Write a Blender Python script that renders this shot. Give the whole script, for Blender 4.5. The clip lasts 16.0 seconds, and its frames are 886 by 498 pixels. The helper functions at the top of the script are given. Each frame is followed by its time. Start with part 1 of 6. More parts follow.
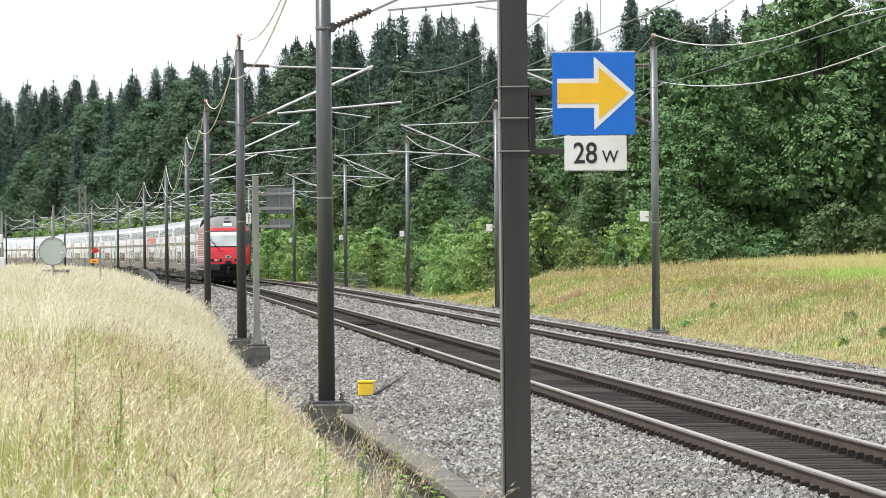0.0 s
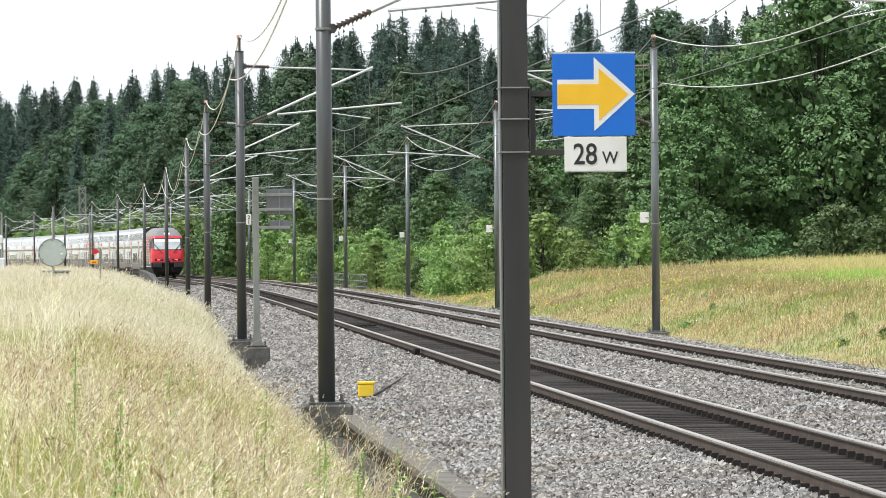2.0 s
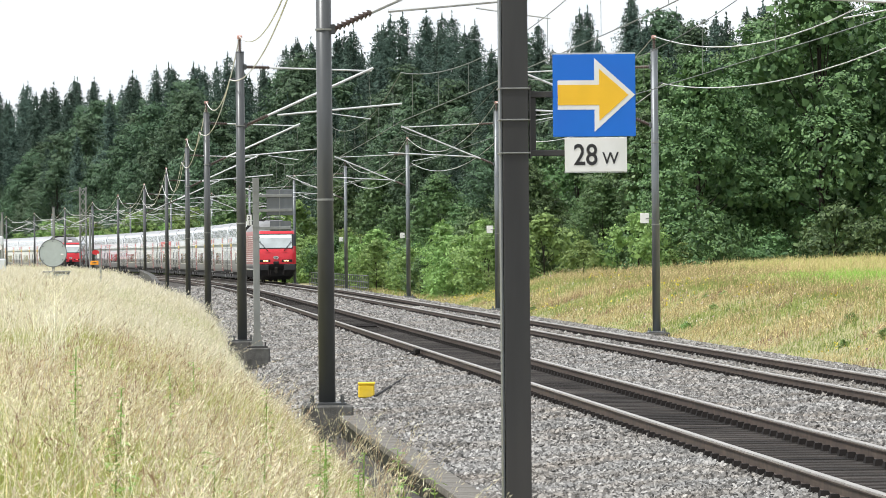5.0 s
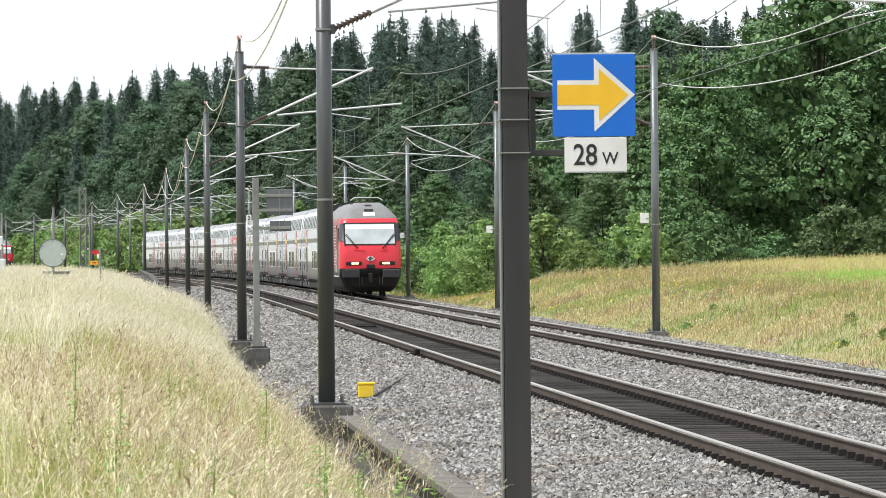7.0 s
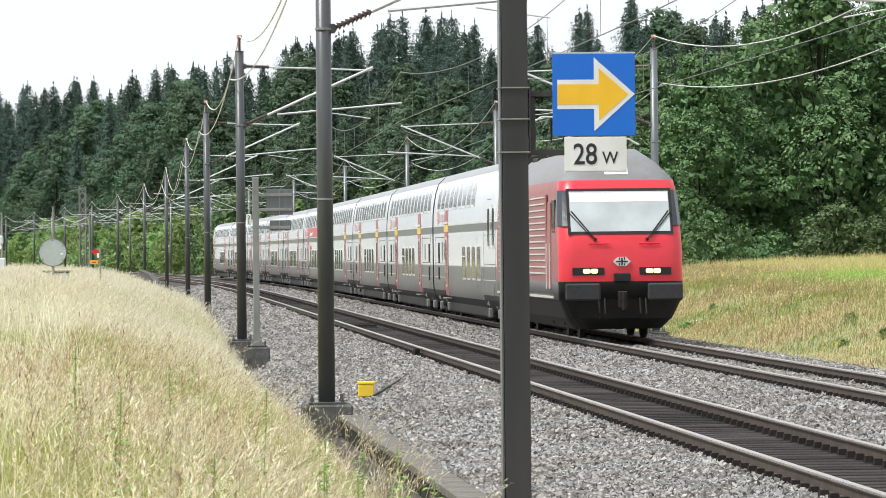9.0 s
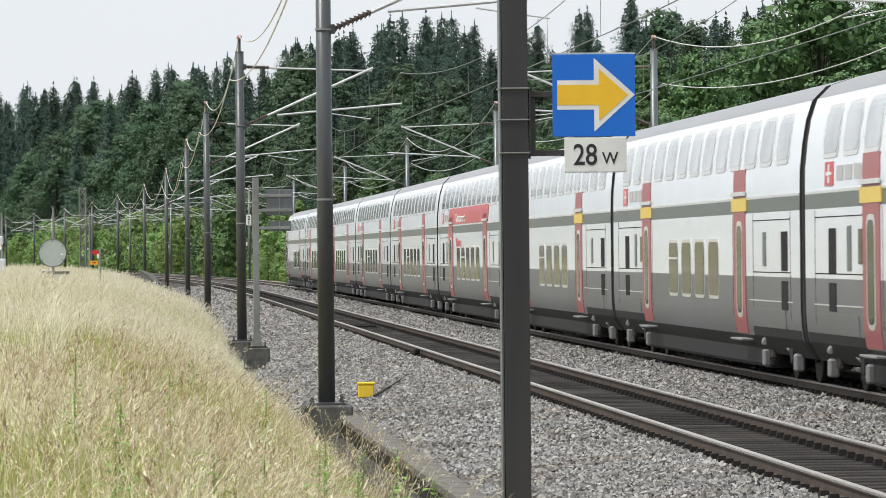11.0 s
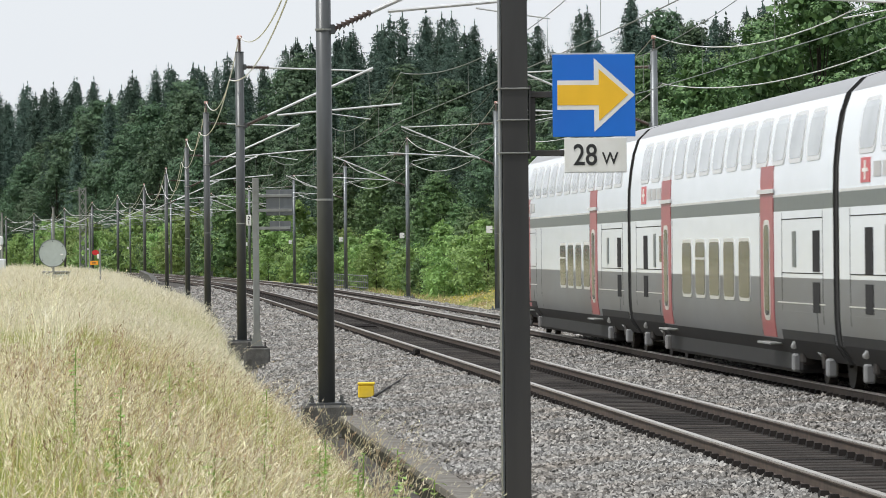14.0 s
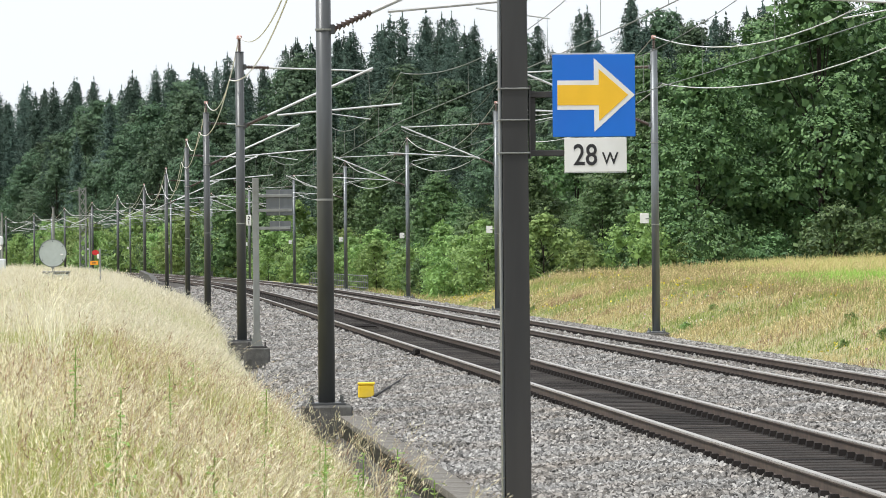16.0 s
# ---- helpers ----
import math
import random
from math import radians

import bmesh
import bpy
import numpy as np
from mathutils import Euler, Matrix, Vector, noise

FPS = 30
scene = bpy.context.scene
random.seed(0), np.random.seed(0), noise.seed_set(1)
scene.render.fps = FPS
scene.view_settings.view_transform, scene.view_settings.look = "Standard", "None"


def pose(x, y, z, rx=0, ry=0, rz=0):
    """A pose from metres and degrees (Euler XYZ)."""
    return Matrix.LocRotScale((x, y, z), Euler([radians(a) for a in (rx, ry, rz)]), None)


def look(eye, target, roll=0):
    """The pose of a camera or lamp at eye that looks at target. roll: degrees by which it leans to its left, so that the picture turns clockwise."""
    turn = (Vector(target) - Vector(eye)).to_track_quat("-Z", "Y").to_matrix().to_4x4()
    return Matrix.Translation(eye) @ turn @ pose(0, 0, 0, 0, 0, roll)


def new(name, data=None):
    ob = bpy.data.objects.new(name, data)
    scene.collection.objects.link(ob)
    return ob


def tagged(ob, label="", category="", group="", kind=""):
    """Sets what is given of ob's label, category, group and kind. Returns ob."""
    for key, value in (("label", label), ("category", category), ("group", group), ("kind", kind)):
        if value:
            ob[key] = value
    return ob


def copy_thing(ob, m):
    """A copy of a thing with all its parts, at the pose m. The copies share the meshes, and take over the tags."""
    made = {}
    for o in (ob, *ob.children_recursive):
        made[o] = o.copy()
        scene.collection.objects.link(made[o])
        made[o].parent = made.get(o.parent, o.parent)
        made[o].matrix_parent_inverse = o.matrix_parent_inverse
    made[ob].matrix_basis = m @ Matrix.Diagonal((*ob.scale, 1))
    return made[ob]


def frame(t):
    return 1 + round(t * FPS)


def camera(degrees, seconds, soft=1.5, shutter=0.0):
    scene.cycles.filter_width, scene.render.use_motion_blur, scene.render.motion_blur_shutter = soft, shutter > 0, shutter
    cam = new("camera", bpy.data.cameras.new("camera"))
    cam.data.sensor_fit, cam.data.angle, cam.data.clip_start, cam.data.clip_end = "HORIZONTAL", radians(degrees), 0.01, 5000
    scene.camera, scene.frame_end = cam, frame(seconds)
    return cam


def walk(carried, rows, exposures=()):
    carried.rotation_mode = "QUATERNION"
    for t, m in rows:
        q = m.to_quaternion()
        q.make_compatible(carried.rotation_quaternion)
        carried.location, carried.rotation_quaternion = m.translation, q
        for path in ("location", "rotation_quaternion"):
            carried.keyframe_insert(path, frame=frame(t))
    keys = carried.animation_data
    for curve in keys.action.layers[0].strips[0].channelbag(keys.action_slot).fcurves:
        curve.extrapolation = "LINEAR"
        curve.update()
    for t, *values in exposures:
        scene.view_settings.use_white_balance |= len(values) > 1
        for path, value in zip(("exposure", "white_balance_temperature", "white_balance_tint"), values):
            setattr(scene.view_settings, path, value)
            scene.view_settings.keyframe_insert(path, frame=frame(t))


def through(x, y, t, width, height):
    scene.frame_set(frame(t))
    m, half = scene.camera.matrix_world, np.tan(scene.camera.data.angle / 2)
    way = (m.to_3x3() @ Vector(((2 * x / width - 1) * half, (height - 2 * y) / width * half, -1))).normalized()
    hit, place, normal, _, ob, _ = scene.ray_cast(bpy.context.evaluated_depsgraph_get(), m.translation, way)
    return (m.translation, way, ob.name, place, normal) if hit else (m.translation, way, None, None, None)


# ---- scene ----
cam = camera(11.19, 16.0, soft=0.6, shutter=0.08)
cam.data.dof.use_dof, cam.data.dof.focus_distance, cam.data.dof.aperture_fstop = True, 110.0, 26.0
EYE = (0.0, 0.0, 2.124)
NEAR = -4.455          # near track's centre line, metres left of the far track's


def aim(dx, dy):
    """The tripod's aim, off its rest by small steps of 1/8003 to the left and up."""
    return look(EYE, (-dx / 80.03, 100.0, EYE[2] + 0.0726 + dy / 80.03), -0.544)


SHAKE = ((0, 0, -3), (0.2, 0, -1.2), (0.5, 0.3, 1.2), (1.0, 2, 2), (1.5, 1, 0.2), (2.0, 0, -1.2), (2.5, 0, -1), (3.0, 0.6, -0.6),
         (3.5, 0.6, 0), (4.2, 0.6, 0), (6.3, 0.3, 0), (8.0, 0, -0.2), (8.5, 0, -1.2), (9.2, 0, -1), (11.3, 0, 0), (16.0, 0, 0.2))
walk(cam, [(t, aim(a, b)) for t, a, b in SHAKE],
     exposures=((0, -0.15), (4, -0.15), (8, -0.16), (9.2, -0.2), (11.3, -0.47), (14, -0.47), (15, -0.4), (16, -0.22)))

# ---- light: a bright, lightly veiled summer sky ----
world = bpy.data.worlds.new("sky")
scene.world = world
world.use_nodes = True
wn, wl = world.node_tree.nodes, world.node_tree.links
sky = wn.new("ShaderNodeTexSky")
sky.sky_type = "NISHITA"
sky.sun_disc = False
sky.sun_elevation, sky.sun_rotation = radians(55), radians(247)
sky.air_density, sky.dust_density = 1.0, 4.0
sky_gain = wn.new("ShaderNodeVectorMath")
sky_gain.operation = "SCALE"
sky_gain.inputs["Scale"].default_value = 0.1
wl.new(sky.outputs["Color"], sky_gain.inputs[0])
clouds = wn.new("ShaderNodeTexNoise")
clouds.inputs["Scale"].default_value, clouds.inputs["Detail"].default_value = 2.2, 5
cloud_ramp = wn.new("ShaderNodeValToRGB")
cloud_ramp.color_ramp.elements[0].color = (1.2, 1.27, 1.35, 1)
cloud_ramp.color_ramp.elements[1].color = (1.34, 1.38, 1.43, 1)
wl.new(clouds.outputs["Fac"], cloud_ramp.inputs["Fac"])
veil = wn.new("ShaderNodeMixRGB")
veil.inputs["Fac"].default_value = 0.88
wl.new(sky_gain.outputs["Vector"], veil.inputs["Color1"])
wl.new(cloud_ramp.outputs["Color"], veil.inputs["Color2"])
wl.new(veil.outputs["Color"], wn["Background"].inputs["Color"])
wn["Background"].inputs["Strength"].default_value = 1.0
sun = new("sun", bpy.data.lights.new("sun", "SUN"))
sun.data.energy, sun.data.angle, sun.data.color = 4.7, radians(4), (1.0, 0.98, 0.95)
sun.matrix_world = look((-52, -22, 82), (0, 0, 0))

# ---- the line: a straight that eases into a wide left-hand curve ----
_S = np.arange(-420, 3200, 2.0)
_K = 0.000272 * np.clip((_S - 46.9) / 165.6, 0, 1)
_TH = 0.06958 + np.concatenate([[0], np.cumsum((_K[1:] + _K[:-1]))])
_i0 = int(np.where(_S == 0)[0][0])
_X = np.concatenate([[0], np.cumsum(-(np.sin(_TH[1:]) + np.sin(_TH[:-1])))])
_Y = np.concatenate([[0], np.cumsum((np.cos(_TH[1:]) + np.cos(_TH[:-1])))])
_X, _Y = _X - _X[_i0] + 2.678, _Y - _Y[_i0] + 129.911


def lay(s, o, z=0.0):
    """Points at s metres along the far track and o metres to its right, as an array of xyz."""
    s, o = np.broadcast_arrays(np.asarray(s, float), np.asarray(o, float))
    th = np.interp(s, _S, _TH)
    return np.stack([np.interp(s, _S, _X) + o * np.cos(th), np.interp(s, _S, _Y) + o * np.sin(th), np.broadcast_to(np.asarray(z, float), s.shape)], -1)


def spot(s, o, z=0.0, turn=0.0):
    """The pose at that place of the line; local y points along the line, away from the camera."""
    x, y, z = lay(s, o, z)
    return pose(x, y, z, 0, 0, math.degrees(np.interp(s, _S, _TH)) + turn)


def ease(x, a, b):
    t = np.clip((np.asarray(x, float) - a) / (b - a), 0, 1)
    return t * t * (3 - 2 * t)


def ground_z(s, o):
    s, o = np.asarray(s, float), np.asarray(o, float)
    u = -(o + 8.75)
    left = -0.85 + 0.45 * ease(u, 0.0, 0.8) + 0.9 * ease(u, 0.5, 4.0) + 0.25 * ease(u, 4, 9)
    left = left - 2.0 * ease(u, 25, 60) + 0.42 * ease(u, -0.1, 0.7) * ease(s, -16, 4) * (1 - ease(s, 40, 75))
    w = o - 3.1
    bank = 1 - ease(s, 84, 122)
    right = -0.62 + (1.4 * ease(w, 0.8, 6.5) + 0.45 * ease(w, 5, 17)) * bank + 0.25 * ease(w, 12, 40) + 15 * ease(w, 26, 120) * ease(s, 120, 300)
    z = np.where(o < -3, np.where(u < 0, -0.85, left), np.where(w < 0, -0.8, right))
    bumps = 0.05 * np.sin(s * 0.9 + o * 1.3) * np.sin(s * 0.37 - o * 0.7) + 0.06 * np.sin(s * 0.13 + o * 0.41)
    return z + bumps * (ease(u, 0.6, 3) + ease(w, 1.0, 4))


# ---- mesh helpers ----
def mesh_of(name, verts, faces, material=None, smooth=False):
    me = bpy.data.meshes.new(name)
    verts, faces = np.asarray(verts, np.float32), np.asarray(faces, np.int32)
    k = faces.shape[1]
    me.vertices.add(len(verts))
    me.vertices.foreach_set("co", verts.ravel())
    me.loops.add(faces.size)
    me.loops.foreach_set("vertex_index", faces.ravel())
    me.polygons.add(len(faces))
    me.polygons.foreach_set("loop_start", np.arange(len(faces), dtype=np.int32) * k)
    me.polygons.foreach_set("loop_total", np.full(len(faces), k, np.int32))
    me.polygons.foreach_set("use_smooth", np.full(len(faces), smooth))
    me.update(calc_edges=True)
    if material:
        me.materials.append(material)
    return me


def part(name, bm, material, parent, label="", smooth=False):
    """Links a bmesh as one mesh object under a thing or a part."""
    me = bpy.data.meshes.new(name)
    bmesh.ops.recalc_face_normals(bm, faces=bm.faces)
    if smooth:
        for f in bm.faces:
            f.smooth = True
    bm.to_mesh(me)
    bm.free()
    for m in material if isinstance(material, (list, tuple)) else [material]:
        me.materials.append(m)
    ob = new(name, me)
    ob.parent = parent
    return tagged(ob, label)


def box(bm, lo, hi, bevel=0.0, m=None):
    x0, y0, z0 = lo
    x1, y1, z1 = hi
    made = bmesh.ops.create_cube(bm, size=1.0)["verts"]
    t = Matrix.Translation(((x0 + x1) / 2, (y0 + y1) / 2, (z0 + z1) / 2)) @ Matrix.Diagonal((x1 - x0, y1 - y0, z1 - z0, 1))
    bmesh.ops.transform(bm, matrix=(m @ t) if m else t, verts=made)
    if bevel:
        edges = list({e for v in made for e in v.link_edges})
        bmesh.ops.bevel(bm, geom=edges, offset=bevel, segments=1, affect="EDGES", clamp_overlap=True)
    return bm


def rod(bm, a, b, r, r2=None, n=8):
    a, b = Vector(a), Vector(b)
    d = b - a
    made = bmesh.ops.create_cone(bm, cap_ends=True, segments=n, radius1=r, radius2=r if r2 is None else r2, depth=d.length)["verts"]
    bmesh.ops.transform(bm, matrix=Matrix.Translation((a + b) / 2) @ d.to_track_quat("Z", "Y").to_matrix().to_4x4(), verts=made)
    return bm


def fresh(fn, *a, **k):
    bm = bmesh.new()
    fn(bm, *a, **k)
    return bm


def tube(points, r, n=4):
    """Vertices and quads of a thin tube along the points."""
    p = np.asarray(points, float)
    d = np.gradient(p, axis=0)
    d /= np.linalg.norm(d, axis=1, keepdims=True) + 1e-9
    up = np.where(np.abs(d[:, 2:3]) > 0.9, np.array([[1.0, 0, 0]]), np.array([[0, 0, 1.0]]))
    a = np.cross(d, up)
    a /= np.linalg.norm(a, axis=1, keepdims=True) + 1e-9
    b = np.cross(a, d)
    ang = np.arange(n) * 2 * np.pi / n
    v = (p[:, None] + r * (np.cos(ang)[None, :, None] * a[:, None] + np.sin(ang)[None, :, None] * b[:, None])).reshape(-1, 3)
    i = np.arange(len(p) - 1)[:, None] * n + np.arange(n)[None]
    j = np.arange(len(p) - 1)[:, None] * n + (np.arange(n)[None] + 1) % n
    return v, np.stack([i, j, j + n, i + n], -1).reshape(-1, 4)


def joined(pieces):
    vs, fs, k = [], [], 0
    for v, f in pieces:
        vs.append(v)
        fs.append(f + k)
        k += len(v)
    return np.concatenate(vs), np.concatenate(fs)


def under(name, me, parent=None, label=""):
    ob = new(name, me)
    ob.parent = parent
    return tagged(ob, label)


def sweep(profile, s, material, name, closed=True):
    """A mesh of a cross-section (o, z) swept along the line at stations s."""
    prof = np.asarray(profile, float)
    n, m = len(s), len(prof)
    v = np.concatenate([lay(np.full(m, a), prof[:, 0], prof[:, 1]) for a in s])
    k = m if closed else m - 1
    i = np.arange(n - 1)[:, None] * m + np.arange(k)[None]
    j = np.arange(n - 1)[:, None] * m + (np.arange(k)[None] + 1) % m
    return mesh_of(name, v, np.stack([i, j, j + m, i + m], -1).reshape(-1, 4), material)


# ---- materials ----
def material(name, color, rough=0.7, metal=0.0, spread=0.15, scale=8.0, bump=0.0, bump_scale=60.0, dirt=None, dirt_scale=1.5, dirt_amount=0.5, per="", stretch=(1, 1, 1), glow=0.0):
    """A surface with two scales of variation: fine grain round the base colour and larger stains; per: island or object varies the whole piece."""
    mat = bpy.data.materials.new(name)
    mat.use_nodes = True
    n, l = mat.node_tree.nodes, mat.node_tree.links
    bsdf = n["Principled BSDF"]
    bsdf.inputs["Roughness"].default_value, bsdf.inputs["Metallic"].default_value = rough, metal
    bsdf.inputs["Specular IOR Level"].default_value = 0.15 if rough > 0.8 else 0.3 if rough > 0.55 else 0.5
    coord = n.new("ShaderNodeTexCoord")
    mapping = n.new("ShaderNodeMapping")
    mapping.inputs["Scale"].default_value = stretch
    l.new(coord.outputs["Object"], mapping.inputs["Vector"])
    grain = n.new("ShaderNodeTexNoise")
    grain.inputs["Scale"].default_value, grain.inputs["Detail"].default_value = scale, 6
    l.new(mapping.outputs["Vector"], grain.inputs["Vector"])
    ramp = n.new("ShaderNodeValToRGB")
    c = np.array(color)
    ramp.color_ramp.elements[0].position, ramp.color_ramp.elements[1].position = 0.3, 0.7
    ramp.color_ramp.elements[0].color = (*np.clip(c * (1 - spread), 0, 1), 1)
    ramp.color_ramp.elements[1].color = (*np.clip(c * (1 + spread), 0, 1), 1)
    l.new(grain.outputs["Fac"], ramp.inputs["Fac"])
    out = ramp.outputs["Color"]
    if dirt is not None:
        stain = n.new("ShaderNodeTexNoise")
        stain.inputs["Scale"].default_value, stain.inputs["Detail"].default_value = dirt_scale, 8
        l.new(mapping.outputs["Vector"], stain.inputs["Vector"])
        sr = n.new("ShaderNodeMapRange")
        sr.inputs["From Min"].default_value, sr.inputs["From Max"].default_value, sr.inputs["To Max"].default_value = 0.42, 0.68, dirt_amount
        l.new(stain.outputs["Fac"], sr.inputs["Value"])
        mix = n.new("ShaderNodeMixRGB")
        l.new(sr.outputs["Result"], mix.inputs["Fac"])
        l.new(out, mix.inputs["Color1"])
        mix.inputs["Color2"].default_value = (*dirt, 1)
        out = mix.outputs["Color"]
    if per:
        info = n.new("ShaderNodeNewGeometry" if per == "island" else "ShaderNodeObjectInfo")
        hsv = n.new("ShaderNodeHueSaturation")
        vr = n.new("ShaderNodeMapRange")
        vr.inputs["To Min"].default_value, vr.inputs["To Max"].default_value = 0.4, 1.6
        l.new(info.outputs["Random Per Island" if per == "island" else "Random"], vr.inputs["Value"])
        l.new(vr.outputs["Result"], hsv.inputs["Value"])
        l.new(out, hsv.inputs["Color"])
        out = hsv.outputs["Color"]
    l.new(out, bsdf.inputs["Base Color"])
    if bump:
        rel = n.new("ShaderNodeTexNoise")
        rel.inputs["Scale"].default_value, rel.inputs["Detail"].default_value = bump_scale, 5
        l.new(mapping.outputs["Vector"], rel.inputs["Vector"])
        b = n.new("ShaderNodeBump")
        b.inputs["Strength"].default_value, b.inputs["Distance"].default_value = bump, 0.02
        l.new(rel.outputs["Fac"], b.inputs["Height"])
        l.new(b.outputs["Normal"], bsdf.inputs["Normal"])
    if glow:
        bsdf.inputs["Emission Color"].default_value, bsdf.inputs["Emission Strength"].default_value = (*color, 1), glow
    return mat


def foliage(name, low, high, glossy=0.35, through=0.18):
    """Leaves or blades: each island its own tone between low and high, light passing through."""
    mat = bpy.data.materials.new(name)
    mat.use_nodes = True
    n, l = mat.node_tree.nodes, mat.node_tree.links
    bsdf = n["Principled BSDF"]
    bsdf.inputs["Roughness"].default_value = 0.55
    bsdf.inputs["Specular IOR Level"].default_value = glossy
    geo, info = n.new("ShaderNodeNewGeometry"), n.new("ShaderNodeObjectInfo")
    ramp = n.new("ShaderNodeValToRGB")
    ramp.color_ramp.elements[0].color, ramp.color_ramp.elements[1].color = (*low, 1), (*high, 1)
    l.new(geo.outputs["Random Per Island"], ramp.inputs["Fac"])
    hsv = n.new("ShaderNodeHueSaturation")
    hr, vr = n.new("ShaderNodeMapRange"), n.new("ShaderNodeMapRange")
    hr.inputs["To Min"].default_value, hr.inputs["To Max"].default_value = 0.488, 0.525
    vr.inputs["To Min"].default_value, vr.inputs["To Max"].default_value = 0.75, 1.25
    l.new(info.outputs["Random"], hr.inputs["Value"])
    l.new(info.outputs["Random"], vr.inputs["Value"])
    l.new(hr.outputs["Result"], hsv.inputs["Hue"])
    l.new(vr.outputs["Result"], hsv.inputs["Value"])
    l.new(ramp.outputs["Color"], hsv.inputs["Color"])
    l.new(hsv.outputs["Color"], bsdf.inputs["Base Color"])
    tr = n.new("ShaderNodeBsdfTranslucent")
    l.new(hsv.outputs["Color"], tr.inputs["Color"])
    mix = n.new("ShaderNodeMixShader")
    mix.inputs["Fac"].default_value = through
    l.new(bsdf.outputs["BSDF"], mix.inputs[1])
    l.new(tr.outputs["BSDF"], mix.inputs[2])
    l.new(mix.outputs["Shader"], n["Material Output"].inputs["Surface"])
    return mat


M_meadow = material("meadow_soil", (0.3, 0.28, 0.14), 0.95, spread=0.35, scale=3.0, bump=0.6, bump_scale=25, dirt=(0.33, 0.3, 0.19), dirt_scale=0.35, dirt_amount=0.8)
# Bed far darker than the stones: the shade of their gaps is painted in.
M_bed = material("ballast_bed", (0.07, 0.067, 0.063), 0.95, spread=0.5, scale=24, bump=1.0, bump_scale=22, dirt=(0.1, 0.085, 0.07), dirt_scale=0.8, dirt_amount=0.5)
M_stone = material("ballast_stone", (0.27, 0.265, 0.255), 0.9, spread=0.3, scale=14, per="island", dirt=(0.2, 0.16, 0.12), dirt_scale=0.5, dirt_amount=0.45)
M_sleeper = material("sleeper_dark", (0.027, 0.024, 0.022), 0.85, spread=0.3, scale=9, bump=0.4, per="object", dirt=(0.055, 0.047, 0.04), dirt_scale=3)
M_sleeper_pale = material("sleeper_concrete", (0.24, 0.225, 0.2), 0.9, spread=0.25, scale=9, bump=0.4, per="object", dirt=(0.12, 0.1, 0.08), dirt_scale=3)
M_rail = material("rail_rust", (0.085, 0.064, 0.052), 0.7, 0.2, spread=0.3, scale=6, dirt=(0.06, 0.05, 0.045), dirt_scale=1.2)
M_railhead = material("rail_head", (0.47, 0.43, 0.39), 0.33, 0.75, spread=0.12, scale=5)
M_clip = material("rail_clip", (0.014, 0.012, 0.011), 0.85, 0.0, spread=0.3)
M_mast = material("mast_paint", (0.08, 0.085, 0.088), 0.4, 0.25, spread=0.2, scale=5, dirt=(0.055, 0.058, 0.06), dirt_scale=2.2, stretch=(1, 1, 0.15))
M_mast_far = material("mast_grey", (0.15, 0.165, 0.175), 0.4, 0.4, spread=0.2, scale=5, dirt=(0.12, 0.11, 0.1), dirt_scale=2.2, stretch=(1, 1, 0.15))
M_galv = material("galvanised", (0.26, 0.27, 0.26), 0.5, 0.5, spread=0.15, scale=7, dirt=(0.2, 0.2, 0.18), dirt_scale=2, stretch=(1, 1, 0.3))
M_tube = material("aluminium_tube", (0.72, 0.73, 0.73), 0.35, 0.6, spread=0.08, scale=5)
M_wire = material("bright_wire", (0.7, 0.7, 0.68), 0.4, 0.5, spread=0.08)
M_copper = material("weathered_wire", (0.2, 0.22, 0.2), 0.5, 0.5, spread=0.15)
M_insul = material("insulator_brown", (0.07, 0.045, 0.035), 0.3, spread=0.2)
M_cap = material("insulator_cap", (0.5, 0.3, 0.26), 0.6, spread=0.2, scale=12)
M_concrete = material("concrete", (0.115, 0.114, 0.11), 0.92, spread=0.25, scale=7, bump=0.5, bump_scale=45, dirt=(0.055, 0.052, 0.045), dirt_scale=2.5, dirt_amount=0.8)
M_white = material("plate_white", (0.78, 0.78, 0.76), 0.45, spread=0.03, dirt=(0.6, 0.6, 0.56), dirt_scale=3, dirt_amount=0.5)
M_black = material("lettering_black", (0.02, 0.02, 0.022), 0.5, spread=0.1)
M_blue = material("sign_blue", (0.001, 0.145, 0.62), 0.5, spread=0.04, dirt=(0.01, 0.12, 0.56), dirt_scale=4, dirt_amount=0.4)
M_yellow = material("sign_yellow", (0.86, 0.5, 0.02), 0.4, spread=0.04, dirt=(0.78, 0.45, 0.03), dirt_scale=4, dirt_amount=0.4)
M_rubber = material("rubber", (0.018, 0.018, 0.019), 0.7, spread=0.2)

